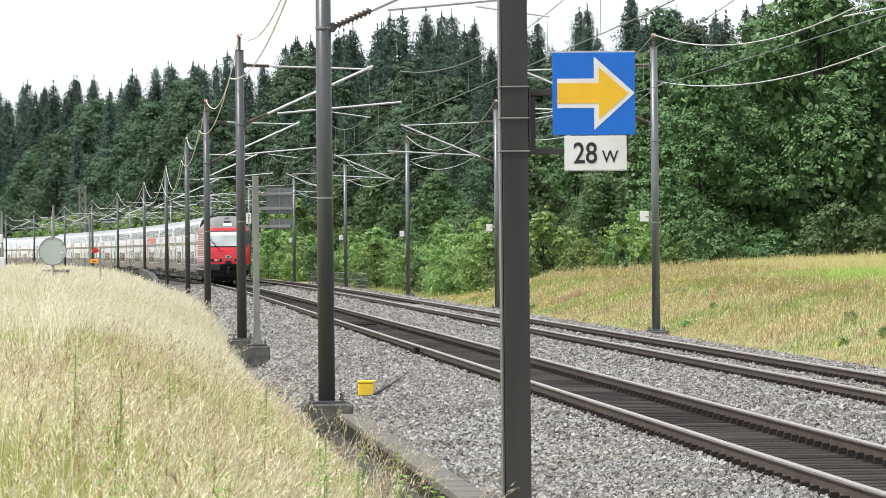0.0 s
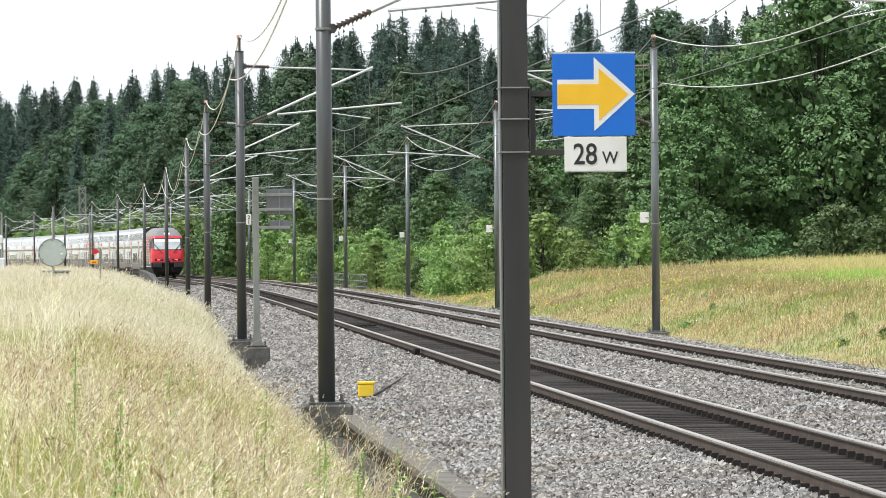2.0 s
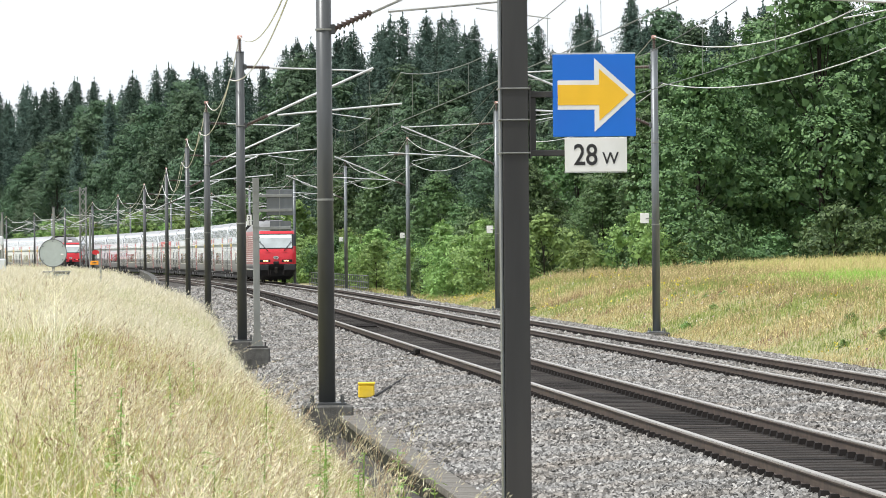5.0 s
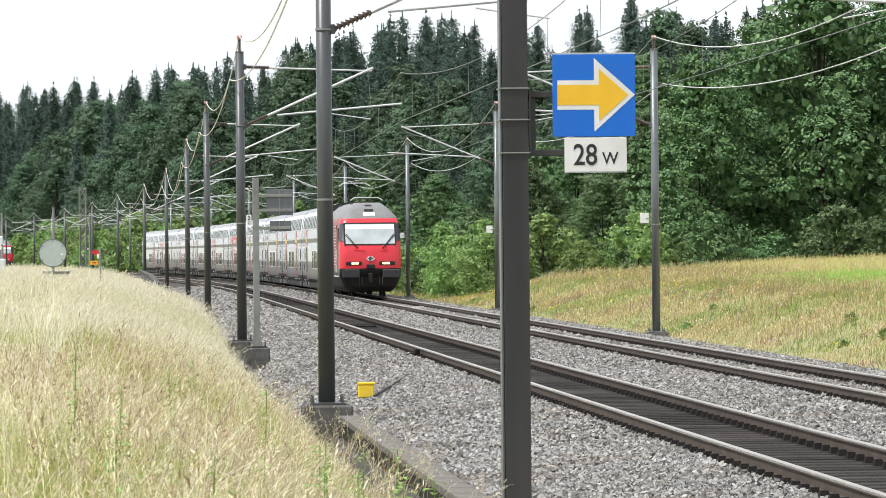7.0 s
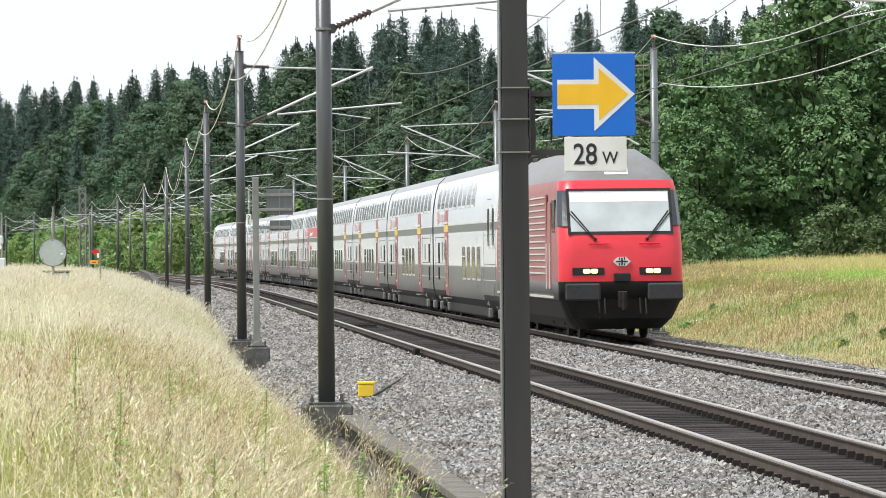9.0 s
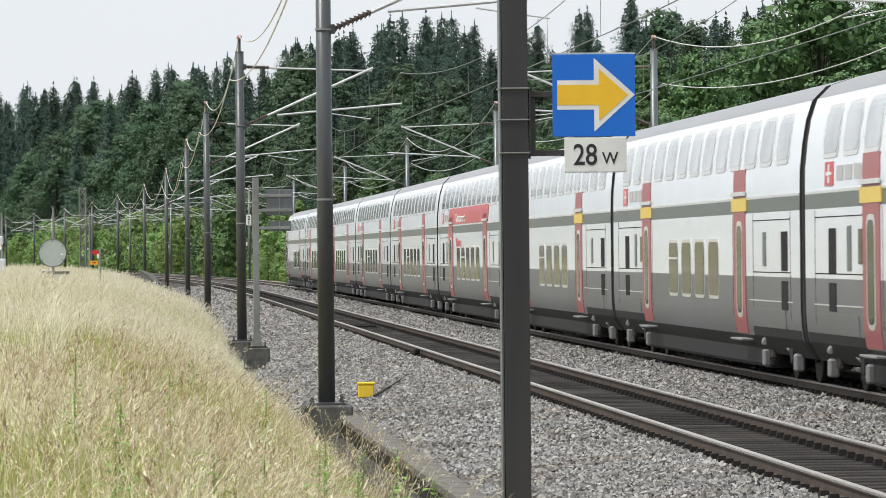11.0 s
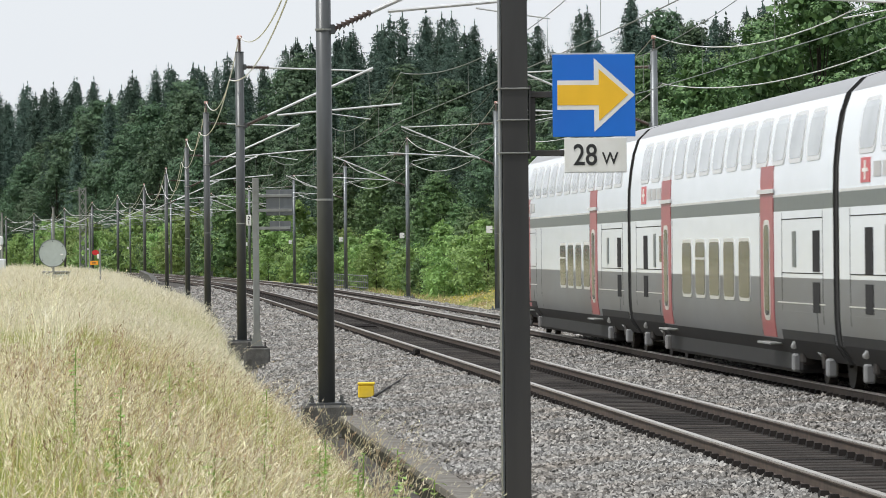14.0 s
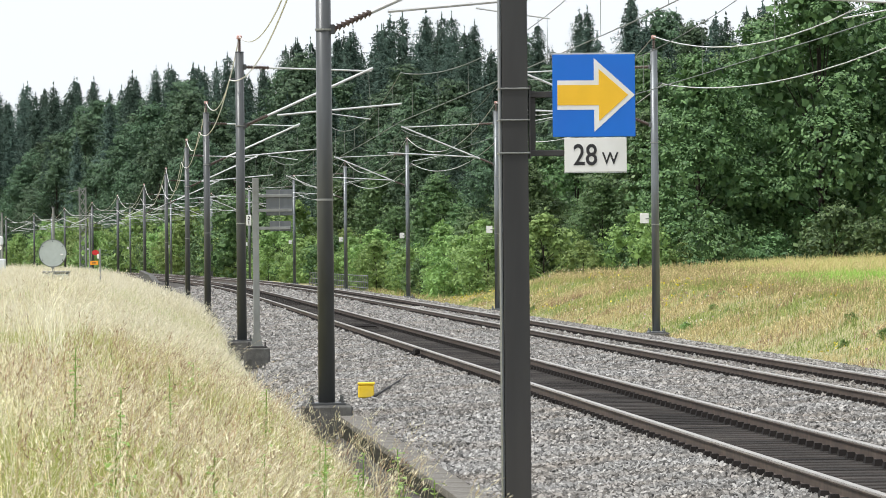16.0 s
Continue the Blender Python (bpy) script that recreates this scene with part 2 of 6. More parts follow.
# ---- ground, ballast, tracks ----
def build_ground():
    def run(*legs):
        return np.unique(np.concatenate([np.arange(a, b, c) for a, b, c in legs]))
    ss = run((-400, -140, 40), (-140, 260, 2.5), (260, 700, 10), (700, 3100, 100))
    oo = run((-2500, -60, 200), (-60, -14, 4), (-14, -3, 0.35), (-3, 3, 2), (3, 26, 0.6), (26, 80, 6), (80, 300, 20), (300, 2600, 300))
    a, b = np.meshgrid(ss, oo, indexing="ij")
    v = lay(a, b, ground_z(a, b)).reshape(-1, 3)
    n, m = len(ss), len(oo)
    i = (np.arange(n - 1)[:, None] * m + np.arange(m - 1)[None]).ravel()
    tagged(new("ground", mesh_of("ground", v, np.stack([i, i + 1, i + m + 1, i + m], -1), M_meadow, True)), "dry meadow soil under long grass beside the railway", "ground", kind="structure")
    far = NEAR
    prof = [(-9.3, -1.3), (-9.2, -0.84), (-8.75, -0.62), (-8.15, -0.37), (-7.4, -0.33), (far - 1.75, -0.23), (far - 1.3, -0.2), (far + 1.3, -0.2), (-2.3, -0.25), (-1.3, -0.2), (1.3, -0.2), (1.8, -0.23), (3.2, -0.33), (4.1, -0.55), (4.5, -1.2)]
    s = np.concatenate([np.arange(-160, 300, 4.0), np.arange(300, 1400, 12.0)])
    tagged(new("ballast_bed", sweep(prof, s, M_bed, "ballast_bed", False)), "dark crushed stone ballast bed under both tracks, gap shade painted in", "ballast", kind="structure")


RAIL = [(-0.07, -0.172), (-0.07, -0.16), (-0.012, -0.135), (-0.012, -0.045), (-0.036, -0.036), (-0.036, -0.006), (-0.028, 0.0), (0.028, 0.0), (0.036, -0.006), (0.036, -0.036), (0.012, -0.045), (0.012, -0.135), (0.07, -0.16), (0.07, -0.172)]


def build_tracks():
    s = np.concatenate([np.arange(-150, 260, 5.0), np.arange(260, 1350, 12.0)])
    for o, words, tone in ((NEAR, "near", M_sleeper), (0.0, "far", M_sleeper_pale)):
        track = tagged(new("railway_track"), "rusty rails with bright worn heads on " + ("dark" if o else "pale") + " sleepers", "track", "railway tracks")
        for side in (-0.7535, 0.7535):
            rail = under("rail", sweep([(o + side + a, b) for a, b in RAIL], s, M_rail, "rail"), track)
            head = [(-0.0355, -0.03), (-0.0375, -0.01), (-0.03, 0.003), (0.03, 0.003), (0.0375, -0.01), (0.0355, -0.03)]
            under("rail_head", sweep([(o + side + a, b) for a, b in head], s, M_railhead, "rail_head", False), rail, "bright worn running surface")
        bm = bmesh.new()
        box(bm, (-1.3, -(0.2 if o else 0.13), -0.36), (1.3, 0.2 if o else 0.13, -0.176), 0.02)
        me = bpy.data.meshes.new("sleeper")
        bm.to_mesh(me)
        bm.free()
        me.materials.append(tone)
        first = -100.0
        for k in range(290):
            ob = new("sleeper", me)
            ob.parent = track
            ob.matrix_basis = spot(first + 0.6 * k, o)
        quads = np.array([[-1.3, -0.13, -0.176], [1.3, -0.13, -0.176], [1.3, 0.13, -0.176], [-1.3, 0.13, -0.176], [-1.3, -0.13, -0.3], [1.3, -0.13, -0.3]])
        pieces = []
        fq = np.array([[0, 1, 2, 3], [4, 5, 1, 0]])
        for a in np.arange(first + 0.6 * 290, 620, 0.6):
            pieces.append((lay(a + quads[:, 1], o + quads[:, 0], quads[:, 2]), fq))
        v, f = joined(pieces)
        tagged(under("distant_sleepers", mesh_of("distant_sleepers", v, f, tone), track), kind="stuff")
        # spring clips and pads on both sides of each rail
        cube = np.array([[-1, -1, 0], [1, -1, 0], [1, 1, 0], [-1, 1, 0], [-0.7, -0.6, 1], [0.7, -0.6, 1], [0.7, 0.6, 1], [-0.7, 0.6, 1]], float)
        cf = np.array([[0, 1, 5, 4], [1, 2, 6, 5], [2, 3, 7, 6], [3, 0, 4, 7], [4, 5, 6, 7]])
        pieces = []
        for a in np.arange(first, 200, 0.6):
            for side in (-0.7535, 0.7535):
                for e in (-1, 1):
                    c = cube * (0.055, 0.085, 0.07)
                    pieces.append((lay(a + c[:, 1], o + side + e * 0.105 + c[:, 0], -0.178 + c[:, 2]), cf))
        v, f = joined(pieces)
        tagged(under("rail_clip", mesh_of("rail_clip", v, f, M_clip), track, "dark spring clips along the rails"), kind="stuff")


def bed_z(o):
    return np.interp(o, [-9.2, -8.75, -8.15, -7.4, NEAR - 1.75, NEAR - 1.3, NEAR + 1.3, -2.3, -1.3, 1.3, 1.8, 3.2, 4.1], [-0.84, -0.62, -0.37, -0.33, -0.23, -0.2, -0.2, -0.25, -0.2, -0.2, -0.23, -0.33, -0.55])


def in_view(p, margin=0.012):
    """Keeps the places that lie near enough to the line of sight to be worth a plant."""
    return (np.abs(p[:, 0] / np.maximum(p[:, 1], 1)) < 0.098 + margin) & (p[:, 1] > 3)


def build_stones():
    rng = np.random.default_rng(5)
    spans = []
    for s0, s1, o0, o1, dens in ((-104, -75, -8.26, NEAR - 0.85, 520), (-75, -63.5, -8.33, NEAR - 0.85, 300), (-63.5, -40, -9.0, NEAR - 0.85, 300), (-40, 0, -9.0, NEAR - 0.85, 150), (0, 60, -9.0, NEAR - 0.85, 55), (60, 200, -9.0, NEAR - 0.85, 14),
                                 (-90, -40, NEAR + 0.85, -0.85, 210), (-40, 0, NEAR + 0.85, -0.85, 110), (0, 60, NEAR + 0.85, -0.85, 45), (60, 200, NEAR + 0.85, -0.85, 14),
                                 (-80, 0, 0.85, 4.3, 120), (0, 60, 0.85, 4.3, 50), (60, 200, 0.85, 4.0, 16), (-80, 60, -0.65, 0.65, 60)):
        n = int((s1 - s0) * (o1 - o0) * dens)
        spans.append((rng.uniform(s0, s1, n), rng.uniform(o0, o1, n)))
    s, o = np.concatenate([a for a, _ in spans]), np.concatenate([b for _, b in spans])
    keep = in_view(lay(s, o), 0.006)
    s, o = s[keep], o[keep]
    n = len(s)
    c = lay(s, o, bed_z(o) + rng.uniform(-0.012, 0.03, n))
    cube = np.array([[-1, -1, -1], [1, -1, -1], [1, 1, -1], [-1, 1, -1], [-1, -1, 1], [1, -1, 1], [1, 1, 1], [-1, 1, 1]], float) * 0.72
    v = cube[None] * rng.uniform(0.55, 1.2, (n, 8, 1)) + rng.uniform(-0.22, 0.22, (n, 8, 3))
    q = rng.normal(size=(n, 4))
    q /= np.linalg.norm(q, axis=1, keepdims=True)
    w, x, y, z = q.T
    rot = np.stack([np.stack([1 - 2 * (y * y + z * z), 2 * (x * y - z * w), 2 * (x * z + y * w)], -1), np.stack([2 * (x * y + z * w), 1 - 2 * (x * x + z * z), 2 * (y * z - x * w)], -1), np.stack([2 * (x * z - y * w), 2 * (y * z + x * w), 1 - 2 * (x * x + y * y)], -1)], 1)
    size = rng.uniform(0.017, 0.034, n) * np.interp(s, [-104, -60, -20, 40, 100], [1.0, 1.1, 1.3, 1.8, 2.6])
    v = np.einsum("nij,nkj->nki", rot, v * rng.uniform(0.65, 1.3, (n, 1, 3))) * size[:, None, None]
    v = (v + c[:, None]).reshape(-1, 3)
    f = np.array([[0, 3, 2, 1], [4, 5, 6, 7], [0, 1, 5, 4], [1, 2, 6, 5], [2, 3, 7, 6], [3, 0, 4, 7]])
    f = (np.arange(n)[:, None, None] * 8 + f[None]).reshape(-1, 4)
    tagged(new("ballast_stones", mesh_of("ballast_stones", v, f, M_stone)), "loose grey and brownish crushed ballast stones", "gravel", kind="stuff")


build_ground()
build_tracks()
build_stones()


# ---- overhead line masts ----
def insulator(a, b, r, parent, n=9):
    a, b = Vector(a), Vector(b)
    bm = bmesh.new()
    rod(bm, a, b, r * 0.45)
    for i in range(n):
        c = a.lerp(b, (i + 0.5) / n)
        d = (b - a).normalized() * (b - a).length / n * 0.32
        rod(bm, c - d, c + d, r, r * 0.55, 10)
    return part("insulator", bm, M_insul, parent, "brown ribbed porcelain insulator")


def mast(kind, base, top, arms, paint, plate=False):
    """A tubular mast on a concrete footing; local x points to its track, z counts from the rail tops, less base."""
    thing = tagged(new("catenary_mast"), kind, "railway mast", "masts along the line")
    h = lambda z: z - base
    part("pole", fresh(rod, (0, 0, 0.03), (0, 0, h(top)), 0.125, 0.108, 24), paint, thing, smooth=True)
    part("pole_cap", fresh(rod, (0, 0, h(top)), (0, 0, h(top) + 0.015), 0.116, 0.112, 18), paint, thing)
    part("base_plate", fresh(box, (-0.27, -0.27, 0.0), (0.27, 0.27, 0.035), 0.006), paint, thing)
    for x in (-0.22, 0.22):
        for y in (-0.22, 0.22):
            bm = fresh(rod, (x, y, 0.035), (x, y, 0.14), 0.017, n=6)
            rod(bm, (x, y, 0.036), (x, y, 0.07), 0.032, n=6)
            part("bolt", bm, paint, thing)
    part("footing", fresh(box, (-0.37, -0.37, -1.0), (0.37, 0.37, 0.0), 0.03), M_concrete, thing, "weathered concrete footing")
    insulator((0, 0, h(top) + 0.02), (0, 0, h(top) + 0.33), 0.06, thing, 6)
    part("wire_clamp", fresh(box, (-0.07, -0.07, h(top) + 0.33), (0.07, 0.07, h(top) + 0.43), 0.02), M_cap, thing, "pinkish metal wire clamp")
    (tr, te), (dr, de), (ra, rb), (sa, sb), back = arms
    P = lambda q: Vector((q[0], 0, h(q[1])))
    for a, b, name, rr in ((tr, te, "top_strut", 0.022), (dr, de, "diagonal_strut", 0.034)):
        a, b = P(a), P(b)
        k = 0.62 / (b - a).length
        insulator(a, a.lerp(b, k), 0.062, thing)
        part(name, fresh(rod, a.lerp(b, k), a.lerp(b, 1.04), rr), M_tube, thing, "bright aluminium tube")
        part("bracket", fresh(box, (0.08, -0.06, a.z - 0.07), (a.x + 0.03, 0.06, a.z + 0.07), 0.01), paint, thing)
    part("registration_arm", fresh(rod, P(ra), P(rb), 0.026), M_tube, thing)
    part("steady_arm", fresh(rod, P(sa), P(sb), 0.014), M_tube, thing)
    part("arm_hanger", fresh(rod, P(de), P(rb).lerp(P(ra), 0.25), 0.006, n=4), M_copper, thing)
    part("wire_bracket", fresh(rod, (0, 0, h(back)), (-0.26, 0, h(back) + 0.02), 0.022), paint, thing)
    for z in (2.9, 5.4):
        part("clamp_band", fresh(rod, (0, 0, h(z)), (0, 0, h(z) + 0.03), 0.128, n=18), M_galv, thing)
    if plate:
        bm = fresh(box, (0.2, -0.02, h(2.95)), (0.47, 0.0, h(3.26)), 0.006)
        p = part("number_plate", bm, M_white, thing, "small white plate with black figures")
        part("number_bar", fresh(box, (0.26, -0.026, h(3.13)), (0.4, -0.021, h(3.21))), M_black, p)
        part("number_bar", fresh(box, (0.29, -0.026, h(3.0)), (0.39, -0.021, h(3.07))), M_black, p)
        part("plate_holder", fresh(rod, (0, 0, h(3.1)), (0.3, 0.01, h(3.1)), 0.012, n=6), M_galv, thing)
    return thing


ARMS_NEAR = (((0.14, 6.92), (3.26, 6.8)), ((0.14, 5.42), (3.3, 6.82)), ((0.95, 5.68), (4.15, 5.95)), ((2.25, 5.72), (3.35, 5.56)), 6.6)
ARMS_FAR = (((0.14, 7.72), (4.0, 7.58)), ((0.14, 5.95), (4.0, 7.56)), ((0.85, 6.26), (4.75, 6.48)), ((2.6, 6.3), (3.7, 6.1)), 7.2)
NEAR_S = (-62.96, -13.48, 36.0, 89.3, 161.5, 226.6, 290.1, 344.5, 399.9, 458.2, 510.0, 565.0)
FAR_S = (-52.0, 7.7, 66.9, 127.5, 188.1, 247.5, 303.4, 353.3, 408.9, 466.2, 523.9, 580.0)
MAST_NEAR, MAST_FAR = NEAR - 4.35, 4.35
NEAR_Z, FAR_Z = -0.1, -0.38


def build_masts():
    m = mast("dark grey tubular catenary mast on a concrete footing", NEAR_Z, 7.3, ARMS_NEAR, M_mast)
    for k, s in enumerate(NEAR_S):
        p = spot(s, MAST_NEAR, NEAR_Z)
        if k:
            copy_thing(m, p)
        else:
            m.matrix_basis = p
    f = mast("light grey tubular catenary mast with a white number plate", FAR_Z, 8.25, ARMS_FAR, M_mast_far, True)
    for k, s in enumerate(FAR_S):
        p = spot(s, MAST_FAR, FAR_Z, 180)
        if k:
            copy_thing(f, p)
        else:
            f.matrix_basis = p


build_masts()


def sagging(a, b, sag, n=18):
    t = np.linspace(0, 1, n)[:, None]
    p = np.asarray(a) * (1 - t) + np.asarray(b) * t
    p[:, 2] -= sag * 4 * (t * (1 - t))[:, 0]
    return p


def build_wires():
    for words, S, o, z, dz in (("near", NEAR_S, MAST_NEAR, 7.3, -0.7), ("far", FAR_S, MAST_FAR, 8.25, -1.05)):
        side = 1 if o < 0 else -1
        S = ((-95.6,) if o < 0 else ()) + tuple(S)
        line = tagged(new("feeder_line"), "bright wires sagging from mast to mast", "overhead wire", "wires of the line")
        for name, off, zz, sag, r in (("feeder_wire", 0.0, z + 0.4, 1.15, 0.016), ("return_wire", -0.26 * side, z + dz, 0.75, 0.015)):
            for a, b in zip(S, S[1:]):
                v, f = tube(sagging(lay(a, o + off, zz), lay(b, o + off, zz), sag * ((b - a) / 55) ** 2), r)
                under(name, mesh_of(name, v, f, M_wire), line)
    for words, S, o, zm, zc in (("near", NEAR_S, NEAR, 6.75, 5.5), ("far", FAR_S, 0.0, 7.5, 5.75)):
        S = ((-120.0,) + tuple(S)) if o else ((-112.0,) + tuple(S))
        line = tagged(new("overhead_line"), "contact wire hung from a messenger wire over the %s track" % words, "overhead wire", "wires of the line")
        for k, (a, b) in enumerate(zip(S, S[1:])):
            e = 0.22 if k % 2 else -0.22
            sag = 0.9 * ((b - a) / 58) ** 2
            top = sagging(lay(a, o + e, zm), lay(b, o - e, zm), sag, 25)
            v, f = tube(top, 0.01)
            under("messenger_wire", mesh_of("messenger_wire", v, f, M_copper), line)
            low = sagging(lay(a, o + e, zc), lay(b, o - e, zc), 0.02, 9)
            v, f = tube(low, 0.01)
            under("contact_wire", mesh_of("contact_wire", v, f, M_copper), line)
            for j in range(2, 24, 4):
                t = j / 24
                p0 = top[j]
                p1 = (p0[0], p0[1], zc)
                v, f = tube(np.array([p0, p1]), 0.006, 3)
                under("dropper", mesh_of("dropper", v, f, M_copper), line)


build_wires()


# ---- the mast with the board, and line-side equipment ----
M_board_frame = material("board_edge", (0.55, 0.56, 0.56), 0.5, 0.3, spread=0.1)
M_dark_steel = material("dark_profile_steel", (0.044, 0.044, 0.045), 0.55, 0.3, spread=0.25, scale=4, dirt=(0.068, 0.06, 0.055), dirt_scale=2.5, stretch=(1, 1, 0.12))
M_lamp_red = material("signal_red", (0.5, 0.015, 0.02), 0.35, spread=0.05)
M_orange = material("plate_orange", (0.85, 0.33, 0.02), 0.4, spread=0.05)
M_disc = material("board_back", (0.42, 0.47, 0.46), 0.5, 0.2, spread=0.06, dirt=(0.36, 0.4, 0.39), dirt_scale=3)
M_box_yellow = material("box_yellow", (0.8, 0.55, 0.03), 0.5, spread=0.05, dirt=(0.62, 0.45, 0.08), dirt_scale=5, dirt_amount=0.5)
M_cabinet = material("cabinet_grey", (0.62, 0.65, 0.68), 0.45, spread=0.05, dirt=(0.5, 0.5, 0.48), dirt_scale=3)


def prism(bm, pts, y0, y1):
    slab(bm, [[(a, y0, b) for a, b in pts], [(a, y1, b) for a, b in pts]])
    return bm


def slab(bm, ring_list, cap=True):
    """Skins rings of equal length, from the first to the last."""
    rows = [[bm.verts.new(p) for p in r] for r in ring_list]
    n = len(rows[0])
    for a, b in zip(rows, rows[1:]):
        for i in range(n):
            bm.faces.new((a[i], a[(i + 1) % n], b[(i + 1) % n], b[i]))
    if cap:
        bm.faces.new(rows[0])
        bm.faces.new(rows[-1])
    return rows


def lettering(body, size, mat, parent, m, wide=1.0):
    c = bpy.data.curves.new("lettering", "FONT")
    c.body, c.size, c.extrude, c.offset = body, size, 0.001, size * 0.012
    c.materials.append(mat)
    ob = new("lettering", c)
    ob.parent = parent
    ob.matrix_basis = m @ Matrix.Rotation(radians(90), 4, "X") @ Matrix.Diagonal((wide, 1, 1, 1))
    return ob


def build_board_mast():
    base = -0.15
    mst = tagged(new("board_mast"), "dark steel profile mast carrying the arrow board", "railway mast")
    mst.matrix_basis = spot(-95.6, MAST_NEAR, 0.0)
    bm = bmesh.new()
    box(bm, (-0.094, -0.1, base), (0.098, -0.088, 8.0), 0.003)
    box(bm, (-0.108, 0.088, base), (0.09, 0.1, 8.0), 0.003)
    box(bm, (-0.008, -0.088, base), (0.008, 0.088, 8.0))
    part("profile", bm, M_dark_steel, mst)
    # Pale strip along the flange: the edge's highlight is painted in grey.
    part("edge_highlight", fresh(box, (-0.112, -0.07, base), (-0.096, 0.088, 8.0), 0.003), M_mast_far, mst, "flange edge with its highlight painted in paler grey")
    part("footing", fresh(box, (-0.4, -0.4, -1.1), (0.4, 0.4, base), 0.03), M_concrete, mst, "concrete footing")
    part("base_plate", fresh(box, (-0.28, -0.28, base), (0.28, 0.28, base + 0.03)), M_dark_steel, mst)
    for z in (3.345, 3.11, 2.862):
        bm = bmesh.new()
        for a, b in (((-0.116, -0.108), (0.108, -0.108)), ((-0.116, -0.108), (-0.116, 0.11)), ((0.108, -0.108), (0.108, 0.11)), ((-0.116, 0.11), (0.108, 0.11))):
            rod(bm, (*a, z), (*b, z), 0.006, n=6)
        part("clamp_band", bm, M_galv, mst, "thin steel clamp band")
    brd = tagged(new("arrow_board"), "blue square board with a white-edged yellow arrow on steel brackets", "railway sign")
    brd.matrix_basis = spot(-95.6, MAST_NEAR, -0.022)
    bm = fresh(box, (0.108, -0.1, 2.84), (0.118, 0.0, 3.39))
    box(bm, (0.118, -0.03, 2.87), (0.16, 0.02, 3.35))
    box(bm, (0.11, -0.06, 3.3), (0.4, -0.02, 3.345), 0.004)
    box(bm, (0.11, -0.06, 2.86), (0.5, -0.02, 2.905), 0.004)
    part("bracket", bm, M_dark_steel, brd, "dark steel bracket")
    y = -0.075
    pl = part("blue_plate", fresh(box, (0.286, y - 0.004, 3.003), (0.908, y + 0.008, 3.62), 0.002), M_blue, brd)
    part("plate_rim", fresh(box, (0.284, y - 0.002, 3.621), (0.91, y + 0.012, 3.632)), M_board_frame, brd)
    zc = 3.315
    white = [(0.322, zc + 0.11), (0.598, zc + 0.11), (0.598, zc + 0.276), (0.905, zc), (0.598, zc - 0.276), (0.598, zc - 0.11), (0.322, zc - 0.11)]
    gold = [(0.322, zc + 0.076), (0.634, zc + 0.076), (0.634, zc + 0.195), (0.855, zc), (0.634, zc - 0.195), (0.634, zc - 0.076), (0.322, zc - 0.076)]
    part("arrow_edge", prism(bmesh.new(), white, y - 0.006, y - 0.0042), M_white, pl, "white arrow edge")
    part("arrow", prism(bmesh.new(), gold, y - 0.008, y - 0.0062), M_yellow, pl, "golden yellow arrow")
    sub = tagged(new("number_board"), "white rectangular board lettered 28 W below the arrow board", "railway sign")
    sub.matrix_basis = spot(-95.6, MAST_NEAR, -0.018)
    part("white_plate", fresh(box, (0.372, y - 0.004, 2.735), (0.84, y + 0.008, 2.992), 0.002), M_white, sub)
    part("plate_rim", fresh(box, (0.37, y, 2.728), (0.842, y + 0.01, 2.734)), M_board_frame, sub)
    lettering("28", 0.222, M_black, sub, Matrix.Translation((0.436, y - 0.0055, 2.788)), 0.83)
    lettering("W", 0.128, M_black, sub, Matrix.Translation((0.655, y - 0.0055, 2.792)), 0.9)


